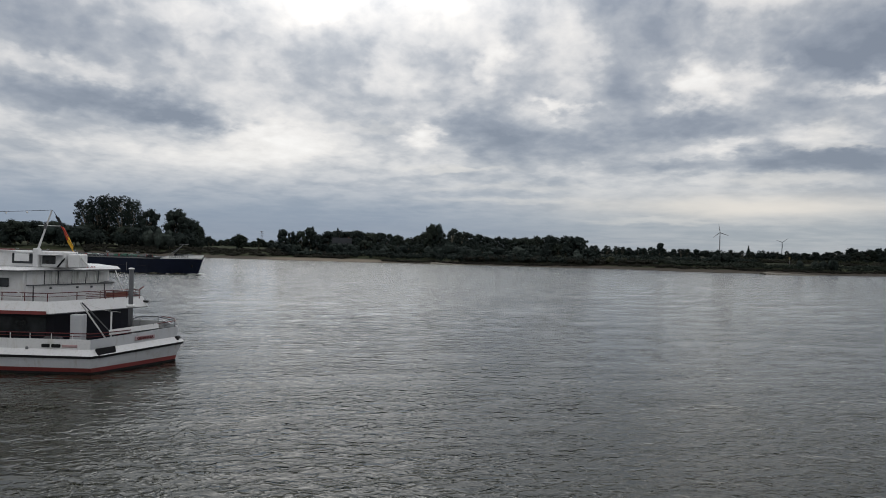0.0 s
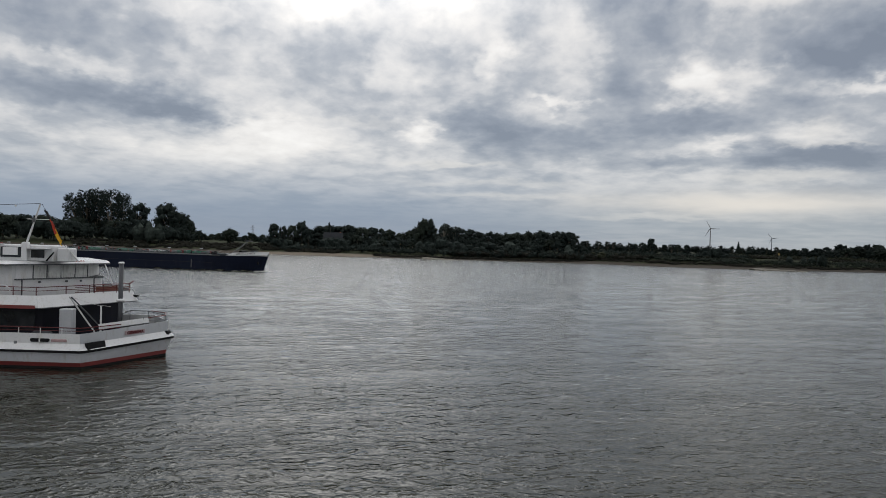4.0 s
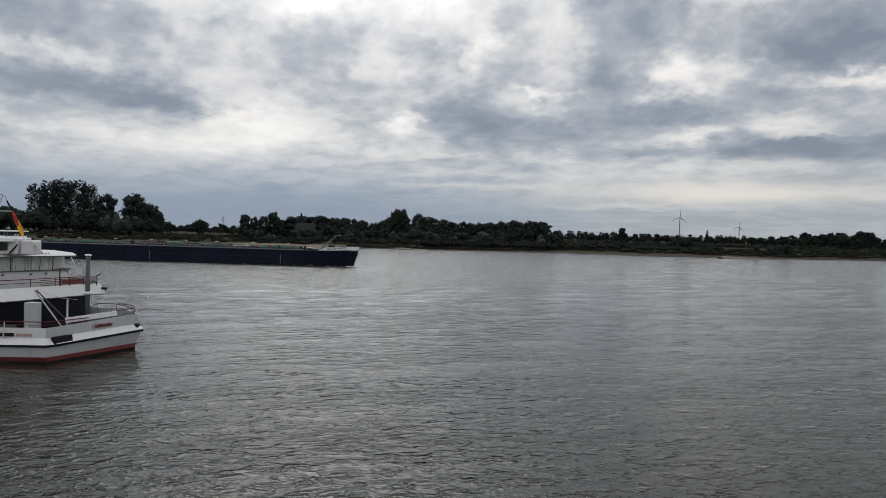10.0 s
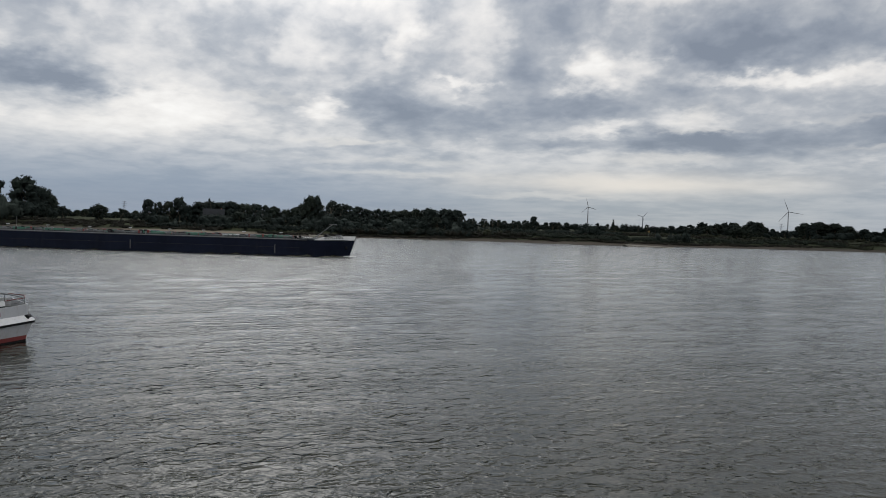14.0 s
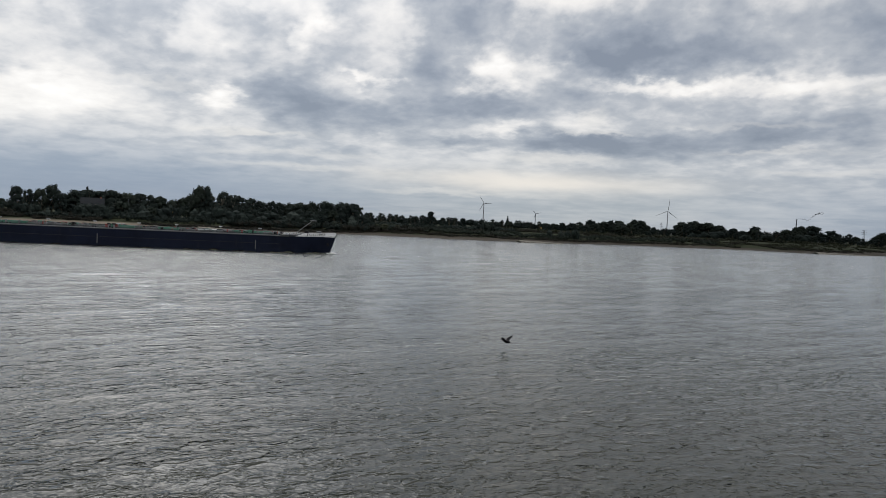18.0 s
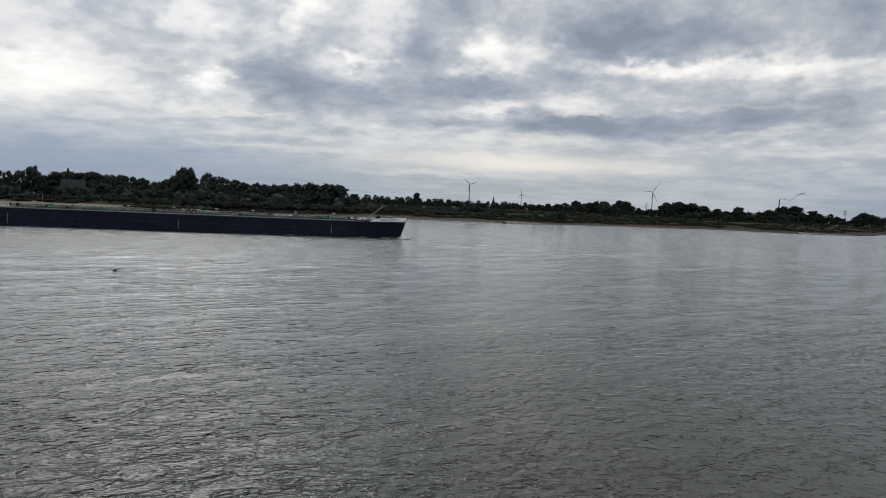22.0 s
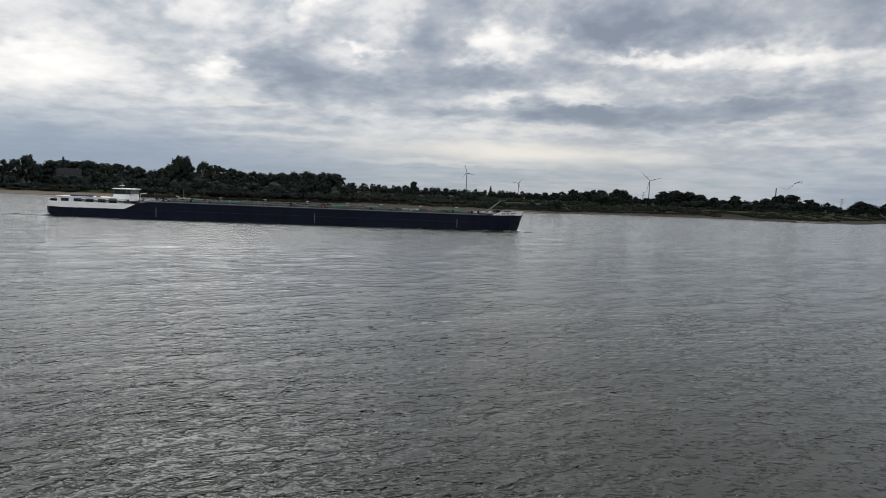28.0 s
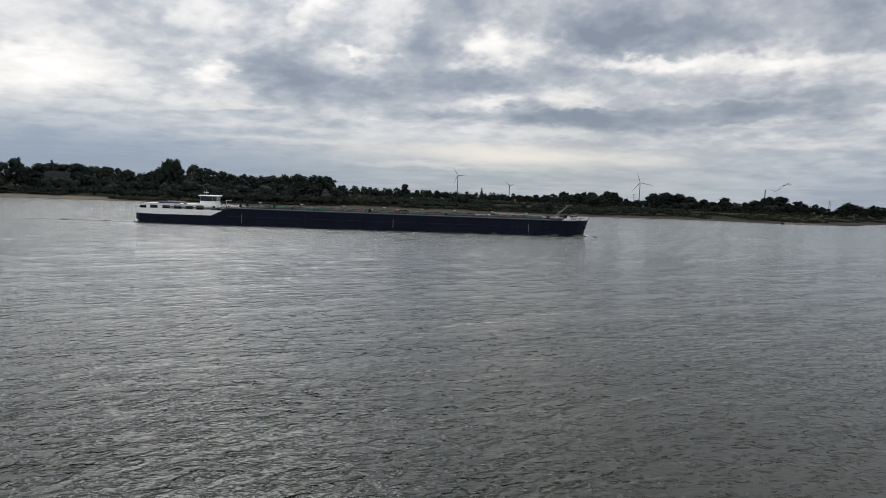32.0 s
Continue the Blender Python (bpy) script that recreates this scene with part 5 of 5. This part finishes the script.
    part("cabin_window", box(-6.85, -6.1, 0.9, 0.96, 5.55, 6.15, 0.02), GLASS, boat, "small dark window")
    roof = stern_outline(-5.2, -1.35, 0.35, 6.5, B, 11.6)
    part("canopy", prism(roof, 6.6, 6.68), DECKGREY, boat)
    part("canopy_edge", band(roof, stern_outline(-5.4, -1.6, 0.6, 6.5, B, 11.3), 6.69, 6.86), WHITE, boat, "white canopy edge")
    part("canopy_top", prism(stern_outline(-5.4, -1.6, 0.6, 6.5, B, 11.3), 6.70, 6.86), WHITE, boat, "white canopy roof")
    put_text("name_lettering", "GERMANIA", 0.3, surface("faded_red_letters", (0.42, 0.22, 0.2), 0.7), boat, Matrix.Translation((-2.75, 4.35, 6.72)) @ Matrix.Rotation(radians(58), 4, "Z") @ Matrix.Rotation(radians(60), 4, "X"), "faded red letters on the canopy edge")
    part("canopy_strut", tube([(-1.55, 6.2, 6.6), (-0.75, 6.0, 4.9)], 0.04, 6), WHITE, boat)
    # wheelhouse on the roof, with its awning, mast, lights and flag
    wh = part("wheelhouse", box(-11, -3.15, 2.25, 4.0, 6.86, 7.95, 0.05), WHITE, boat, "low white wheelhouse")
    part("wheelhouse_window", box(-6.7, -5.3, 2.14, 2.22, 7.1, 7.8, 0.03), GLASS, wh, "dark framed window")
    part("window_blind", box(-6.5, -5.5, 2.10, 2.15, 7.25, 7.78), WHITE, wh)
    part("side_window", box(-4.65, -3.75, 2.19, 2.24, 7.1, 7.65, 0.02), GLASS, wh)
    part("awning", box(-4.7, -3.3, 1.6, 2.3, 7.72, 7.76), WHITE, boat, "small white awning")
    part("engine_hood", box(-2.95, -2.15, 2.3, 3.4, 6.86, 7.8, 0.06), WHITE, boat, "white hood behind the wheelhouse")
    part("hood_strut", tube([(-3.6, 2.2, 6.9), (-3.1, 2.2, 7.5)], 0.05, 6), BLACK, boat)
    part("stern_ramp", tube([(-2.15, 2.5, 7.6), (-1.65, 2.7, 6.9)], 0.07, 6), WHITE, boat)
    part("roof_rail", box(-11, -6.6, 2.0, 2.3, 8.0, 8.08), RED, boat, "red roof edging")
    part("bollard_box", box(-5.15, -4.75, 1.9, 2.3, 6.86, 8.15, 0.05), WHITE, boat)
    mast = part("mast", tube([(-4.95, 2.1, 7.9), (-4.02, 2.1, 10.78)], 0.075, 8, r_end=0.05), WHITE, boat, "white leaning mast")
    part("mast_arm", tube([(-4.9, 2.1, 9.72), (-3.4, 2.1, 9.72)], 0.025, 5), WHITE, mast)
    part("mast_lamp", tube([(-4.38, 2.0, 9.5), (-4.38, 2.0, 9.85)], 0.1, 8), DECKGREY, mast)
    part("flag_line", tube([(-4.02, 2.1, 10.78), (-3.9, 2.1, 10.75), (-2.2, 2.1, 7.8)], 0.012, 4), BLACK, mast)
    cable = [(-4.02 - 12 * f, 2.1, 10.78 - 0.25 * math.sin(math.pi * f) + 0.02) for f in (0, 0.1, 0.2, 0.35, 0.5, 0.75, 1)]
    part("light_cable", tube(cable, 0.015, 4), BLACK, mast)
    bulb = surface("white_bulb", (0.8, 0.8, 0.78), 0.3)
    for k in range(7):
        f = 0.14 + 0.12 * k
        b = bmesh.new()
        bmesh.ops.create_icosphere(b, subdivisions=1, radius=0.075, matrix=Matrix.Translation((-4.02 - 12 * f, 2.1, 10.71 - 0.25 * math.sin(math.pi * f))))
        part("bulb", b, bulb, mast)
    return boat


boat = passenger_boat()


def flag():
    """A limp flag on a slanting line; three cloth pieces, each with folds."""
    fl = thing("flag", pose(-22.83 - 3.76, 46.1, 10.5), "black, red and gold flag hanging limply from a slanting line", "flag")
    way = Vector((1.7, 0, -2.95)).normalized()
    for i, (nm, mat) in enumerate((("black_stripe", FLAG_BLACK), ("red_stripe", FLAG_RED), ("gold_stripe", FLAG_GOLD))):
        bm = bmesh.new()
        rows = []
        for j in range(7):
            c = (i + j / 6) / 3
            row = []
            for k in range(9):
                f = k / 8
                u = min(1.0, max(0.0, c + 0.10 * (0.5 - f) * math.sin(math.pi * c)))
                w = 0.30 + 0.62 * min(1.0, 1.25 * u)
                p = way * (2.15 * u) + Vector((0.10 * f * w, 0.13 * math.sin(f * 8 + u * 4.4) * f, -0.82 * f * w))
                row.append(bm.verts.new(p))
            rows.append(row)
        for a, b in zip(rows, rows[1:]):
            for k in range(8):
                bm.faces.new((a[k], a[k + 1], b[k + 1], b[k]))
        o = part(nm, bm, mat, fl, smooth=True)
        so = o.modifiers.new("cloth", "SOLIDIFY")
        so.thickness = 0.012
    return fl


banner = flag()


# ---------- far things: turbines, chimney, pylons, house, markers ----------
def wind_turbine(turn, top, hub, blade):
    """A three-bladed turbine whose hub stands at that angle above the eye's level. Returns it and its rotor."""
    d = (hub - 9) / math.tan(radians(top))
    p = heading(turn, 0) * d
    t = thing("wind_turbine", Matrix.Translation((p.x, p.y, 3)) @ Matrix.Rotation(radians(-turn), 4, "Z"), "slender pale grey wind turbine turning on the horizon", "wind turbine", "turbines")
    part("tower", tube([(0, 0, 0), (0, 0, hub - 4)], 2.4, 12, r_end=1.5), TURBINE, t)
    part("nacelle", box(-1.8, 1.8, -3.5, 5.5, hub - 5.2, hub - 1.4, 0.6), TURBINE, t)
    rotor = new("rotor")
    rotor.parent = t
    rotor.matrix_basis = Matrix.Translation((0, -4.6, hub - 3))
    hubm = bmesh.new()
    bmesh.ops.create_icosphere(hubm, subdivisions=2, radius=1.9)
    part("spinner", hubm, TURBINE, rotor, smooth=True)
    for k in range(3):
        bm = bmesh.new()
        rings = []
        for f, c, th in ((0.02, 1.0, 0.9), (0.08, 1.2, 0.8), (0.2, 2.2, 0.6), (0.5, 1.5, 0.4), (0.85, 0.9, 0.2), (1.0, 0.4, 0.1)):
            rings.append([(-c * 0.4, -th, f * blade), (c, 0, f * blade), (-c * 0.4, th, f * blade)])
        loft(rings, bm)
        b = part("blade", bm, TURBINE, rotor)
        b.matrix_basis = Matrix.Rotation(radians(120 * k), 4, "Y")
    return t, rotor


TURBINES = [(wind_turbine(22.33, 1.76, 95, 35), 30.298, 85.5), (wind_turbine(26.72, 1.08, 80, 33), 30.118, 68.0), (wind_turbine(37.33, 1.73, 105, 56), 22.4, 66.7)]


def chimney():
    p = heading(46.6, 0) * 3000
    c = thing("factory_chimney", Matrix.Translation((p.x, p.y, 3)), "tall grey factory chimney beyond the trees", "chimney")
    part("shaft", tube([(0, 0, 0), (0, 0, 82)], 2.8, 14, r_end=1.9), STEEL, c)
    part("rim", tube([(0, 0, 82), (0, 0, 84)], 2.2, 14), STEEL, c)
    return c


def smoke_material():
    m, n, p = material("pale_smoke")
    at = n.add("ShaderNodeTexCoord").outputs["Object"]
    n.plug(p.inputs["Base Color"], n.ramp(n.noise(at, 0.05, 4), [(0.3, (0.72, 0.72, 0.74)), (0.7, (0.85, 0.85, 0.85))]))
    p.inputs["Roughness"].default_value = 1.0
    n.plug(p.inputs["Alpha"], n.smooth(n.noise(at, 0.09, 5), 0.38, 0.65, 0.01, 0.15))
    return m


chimney()
smoke = thing("smoke_plume", Matrix.Translation(heading(46.6, 0) * 3000 + Vector((0, 0, 88))), "thin pale smoke drifting from the chimney", "smoke", kind="stuff")
SMOKE = smoke_material()
rng = random.Random(9)
side = Vector((math.cos(radians(46.6)), -math.sin(radians(46.6)), 0))
for k in range(64):
    f = k / 63
    s = 88 * f
    z = float(np.interp(s, [0, 12, 26, 36, 46, 58, 70, 88], [0.5, 1.0, 0.5, -5, 2, 15, 24, 27])) + rng.uniform(-1, 1) * (0.4 + 3.5 * f * f)
    bm = bmesh.new()
    bmesh.ops.create_icosphere(bm, subdivisions=2, radius=(1.5 + 2.4 * f) * rng.uniform(0.7, 1.25))
    o = part("puff", bm, SMOKE, smoke, smooth=True)
    o.matrix_basis = Matrix.Translation(side * s + Vector((0, 0, z))) @ Matrix.Diagonal((1.7, 1.7, 0.7, 1))


def pylon(turn, top, d):
    p = heading(turn, 0) * d
    h = 9 + d * math.tan(radians(top)) - 4
    t = thing("power_pylon", Matrix.Translation((p.x, p.y, 4)) @ Matrix.Rotation(radians(-turn), 4, "Z"), "grey lattice power pylon far behind the trees", "pylon", "pylons")
    for sx in (-1, 1):
        for sy in (-1, 1):
            part("leg", tube([(sx * h * 0.09, sy * h * 0.09, 0), (sx * h * 0.02, sy * h * 0.02, h)], 0.2, 4), STEEL, t)
    for k in range(8):
        z0, z1 = h * k / 8, h * (k + 1) / 8
        a, b = h * (0.09 - 0.07 * k / 8), h * (0.09 - 0.07 * (k + 1) / 8)
        part("brace", tube([(-a, -a, z0), (b, -b, z1)], 0.13, 4), STEEL, t)
        part("brace", tube([(a, -a, z0), (-b, -b, z1)], 0.13, 4), STEEL, t)
    for f, w in ((0.98, 0.12), (0.84, 0.17), (0.7, 0.14)):
        part("arm", tube([(-h * w, 0, h * f), (h * w, 0, h * f)], 0.22, 4), STEEL, t)


for a, e, d in ((-15.1, 0.9, 1500), (36.9, 0.78, 1800), (50.96, 0.86, 1700)):
    pylon(a, e, d)


def farmhouse():
    """The large roof between the trees."""
    p = heading(-8.55, 0) * 402
    t = thing("farmhouse", Matrix.Translation((p.x, p.y, ground_at(p.x, p.y))) @ Matrix.Rotation(radians(6), 4, "Z"), "brick farmhouse with a large weathered tiled roof among trees", "house")
    part("wall", box(-5.2, 5.2, -5, 5, 0, 5.4), surface("dark_brick", (0.085, 0.045, 0.036), 0.9, 0.25, 0.5, 5, 0.01), t)
    bm = bmesh.new()
    pts = [(-5.8, 4.9), (5.8, 4.9), (5.8, 5.2), (0, 9.6), (-5.8, 5.2)]
    loft([[(-5.7, y, z) for y, z in pts], [(5.7, y, z) for y, z in pts]], bm)
    part("roof", bm, ROOF, t, "grey-brown tiled roof")
    part("chimney", box(3.6, 4.2, -0.3, 0.3, 8.6, 10.0), BRICKRED, t)
    for x in (-3.6, -1.2, 1.4, 3.8):
        w = part("window", box(x - 0.6, x + 0.6, -5.05, -4.96, 1.6, 3.2), GLASS, t)
        part("frame", box(x - 0.7, x + 0.7, -5.03, -4.97, 1.5, 3.3), WHITE, w)
    return t


farmhouse()


def marker(turn, y, h, mat, label):
    x = y * math.tan(radians(turn))
    t = thing("river_marker", Matrix.Translation((x, y, ground_at(x, y))), label, "river sign")
    part("post", tube([(0, 0, -0.2), (0, 0, h)], 0.1, 6), STEEL, t)
    part("board", box(-0.5, 0.5, -0.08, 0.08, h - 1.1, h, 0.03), mat, t)


marker(27.25, 398, 5.2, YELLOW, "yellow river sign on a steel post")
marker(-10.9, 392, 7.5, WHITE, "white river sign on a post among trees")
marker(-2.9, 400, 4.0, YELLOW, "small yellow sign in front of the wood")
marker(12.1, 396, 6.0, WHITE, "small white sign above the scrub")


def groyne(turn, y, run, wide, label):
    """A low spit of rubble that reaches out from the shore."""
    x = y * math.tan(radians(turn))
    t = thing("groyne", Matrix.Translation((x, y, 0)), label, "groyne")
    rng2 = random.Random(int(turn * 10))
    bm = bmesh.new()
    n = 24
    xs = np.linspace(0, run, n)
    lo_n = [bm.verts.new((x0, -wide * (1 - 0.6 * x0 / run) + rng2.uniform(-.5, .5), -0.5)) for x0 in xs]
    mid = [bm.verts.new((x0, rng2.uniform(-.5, .5), (1.1 - 0.8 * x0 / run) + rng2.uniform(-.15, .15))) for x0 in xs]
    lo_f = [bm.verts.new((x0, wide * (1 - 0.5 * x0 / run) + rng2.uniform(-.5, .5), -0.5)) for x0 in xs]
    for a, b in ((lo_n, mid), (mid, lo_f)):
        for k in range(n - 1):
            bm.faces.new((a[k], a[k + 1], b[k + 1], b[k]))
    part("bank", bm, STONE, t, smooth=True)
    rub = bmesh.new()
    for k in range(150):
        x0 = rng2.uniform(0, run)
        yy = rng2.uniform(-wide, wide) * 0.7
        bmesh.ops.create_icosphere(rub, subdivisions=1, radius=rng2.uniform(0.25, 0.6), matrix=Matrix.Translation((x0, yy, max(0.0, (0.9 - 0.8 * x0 / run) * (1 - abs(yy) / wide)))) @ Matrix.Diagonal((1.4, 1, 0.6, 1)))
    o = part("rubble", rub, STONE, t)
    o["kind"] = "stuff"
    return t


groyne(25.4, 333, 26, 6, "low rubble groyne reaching into the river")
groyne(-1.0, 351, 16, 2.5, "low strip of stones at the water's edge")
groyne(-17.6, 361, 14, 3, "dark stones on the sandy shore")
groyne(48.0, 331, 52, 5, "low gravel spit on the far shore")


# ---------- the cormorant that flies off low over the water ----------
def cormorant():
    b = thing("cormorant", pose(30, 33, 0.5), "black cormorant flying low over the water", "bird")
    body = bmesh.new()
    rings = []
    for x, r, z in ((-0.36, 0.015, 0.0), (-0.30, 0.07, 0.0), (-0.12, 0.135, 0.0), (0.08, 0.13, 0.01), (0.22, 0.08, 0.03), (0.36, 0.035, 0.06), (0.46, 0.035, 0.08), (0.5, 0.02, 0.085), (0.58, 0.008, 0.08)):
        rings.append([(x, r * math.cos(a), z + r * 0.85 * math.sin(a)) for a in (2 * math.pi * k / 10 for k in range(10))])
    loft(rings, body)
    part("body", body, FEATHER, b, smooth=True)
    part("tail", prism([(-0.52, -0.07), (-0.3, -0.035), (-0.3, 0.035), (-0.52, 0.07)], -0.008, 0.008), FEATHER, b)
    wings = []
    for s in (-1, 1):
        bm = bmesh.new()
        pts = [(0.12, 0.0), (0.17, 0.25), (0.10, 0.45), (-0.08, 0.66), (-0.14, 0.55), (-0.12, 0.3), (-0.14, 0.0)]
        pts = [(x, y * s) for x, y in pts]
        if s < 0:
            pts = pts[::-1]
        prism(pts, -0.02, 0.02, bm)
        w = part("wing", bm, FEATHER, b)
        w.matrix_basis = Matrix.Translation((0.02, 0.06 * s, 0.05))
        wings.append((w, s))
    return b, wings


bird, bird_wings = cormorant()


def bird_wake():
    """The broken line of ripples where the bird ran over the water as it took off."""
    wake = thing("bird_wake", pose(0, 0, 0), "broken line of dark ripples left by the bird", "ripples", kind="stuff")
    rng3 = random.Random(8)
    bm = bmesh.new()
    for k in range(30):
        f = k / 29
        c = Vector((WAKE_FROM[0] + (WAKE_TO[0] - WAKE_FROM[0]) * f, WAKE_FROM[1] + (WAKE_TO[1] - WAKE_FROM[1]) * f, 0.0))
        c += Vector((rng3.gauss(0, 0.12), rng3.gauss(0, 0.13), 0))
        long, wide, high = rng3.uniform(0.10, 0.40), rng3.uniform(0.05, 0.11), rng3.uniform(0.01, 0.05)
        bmesh.ops.create_icosphere(bm, subdivisions=2, radius=1.0, matrix=Matrix.Translation(c) @ Matrix.Rotation(math.atan2(WAKE_TO[1] - WAKE_FROM[1], WAKE_TO[0] - WAKE_FROM[0]), 4, "Z") @ Matrix.Diagonal((long, wide, high, 1)))
    part("ripple_crests", bm, WATER, wake, smooth=True)
    return wake


WAKE_FROM, WAKE_TO = (31.0, 33.5), (35.6, 28.6)
ripples = bird_wake()


# ---------- what moves ----------
def motions():
    # the tanker runs steadily downstream
    course, head = radians(-8.85), -9.8
    rows = []
    for t in (0, 8, 16, 24, 32):
        s = 5.231 * (t - 16) - 0.2
        rows.append((t, pose(18.14 + s * math.cos(course), 167.0 + s * math.sin(course), 0, 0, 0, head)))
    walk(barge, rows)
    # clouds drift away to the right, the water with the current
    walk(clouds, [(0, pose(0, 0, 9)), (16, pose(59, 31, 9)), (32, pose(118, 62, 9))])
    walk(water, [(0, pose(-16, 0, 0)), (16, pose(0, 0, 0)), (32, pose(16, 0, 0))])
    # rotors, clockwise as seen from the camera; a blade hangs straight down at t0
    for (_, rotor), t0, speed in TURBINES:
        at = rotor.matrix_basis.translation.copy()
        walk(rotor, [(t, Matrix.Translation(at) @ Matrix.Rotation(radians(180 + speed * (t - t0)), 4, "Y")) for t in range(33)])
    # the flag stirs on its line
    line = Vector((1.7, 0, -2.95)).normalized()
    at = banner.matrix_basis.translation.copy()
    swing = [(0, 55), (0.4, 40), (0.8, 10), (1.2, 15), (1.6, 30), (2.0, 48), (2.4, 62), (2.8, 5), (3.2, 40), (5.5, 25), (6, 0), (6.5, 30), (7, -20), (7.5, -50), (8, 35), (8.5, 70), (9, 30), (10, -5), (12, 30), (16, 10), (24, 35), (32, 15)]
    walk(banner, [(t, Matrix.Translation(at) @ Matrix.Rotation(radians(a), 4, line)) for t, a in swing])
    # the ripples of the take-off drift with the current and settle
    walk(ripples, [(0, pose(-16.5, 0, -0.2)), (14.6, pose(-1.9, 0, -0.2)), (15.6, pose(-0.9, 0, -0.02)), (17, pose(0.5, 0, 0)), (18, pose(1.5, 0, -0.05)), (19, pose(2.5, 0, -0.14)), (32, pose(15.5, 0, -0.2))])
    # the cormorant crosses low over the water, beating its wings
    flight = [(0, 160, -74, 0.2), (14.5, 44, 21, 0.2), (16.5, 29.8, 33.0, 0.3), (17, 26.3, 35.9, 0.45), (17.5, 23.1, 39.2, 0.5), (18, 20.5, 44.3, 0.55), (18.5, 17.9, 49.4, 0.6),
              (19, 15.0, 54.0, 0.6), (19.5, 11.6, 58.2, 0.6), (20, 8.0, 62.2, 0.6), (20.5, 4.2, 65.4, 0.6), (21, 0.3, 68.6, 0.6), (21.5, -3.7, 72.2, 0.6),
              (22, -7.7, 76.6, 0.6), (22.5, -11.9, 81.8, 0.7), (23, -15.8, 85.6, 0.7), (24, -24, 93, 0.8), (32, -90, 152, 2.0)]
    rows = []
    for i, (t, x, y, z) in enumerate(flight):
        a, b = flight[max(0, i - 1)], flight[min(len(flight) - 1, i + 1)]
        rows.append((t, pose(x, y, z, 0, 0, math.degrees(math.atan2(b[2] - a[2], b[1] - a[1])))))
    walk(bird, rows)
    for w, s in bird_wings:
        at = w.matrix_basis.translation.copy()
        beats = [(0, 10)] + [(14 + 0.1 * k, (60 if k < 36 else 32 if k < 43 else 18) if (k - (25 if k <= 30 else 32)) % 2 == 0 else (-22 if k < 36 else -30 if k < 43 else -12)) for k in range(111)] + [(32, 10)]
        walk(w, [(t, Matrix.Translation(at) @ Matrix.Rotation(radians(a * s), 4, "X")) for t, a in beats])


motions()
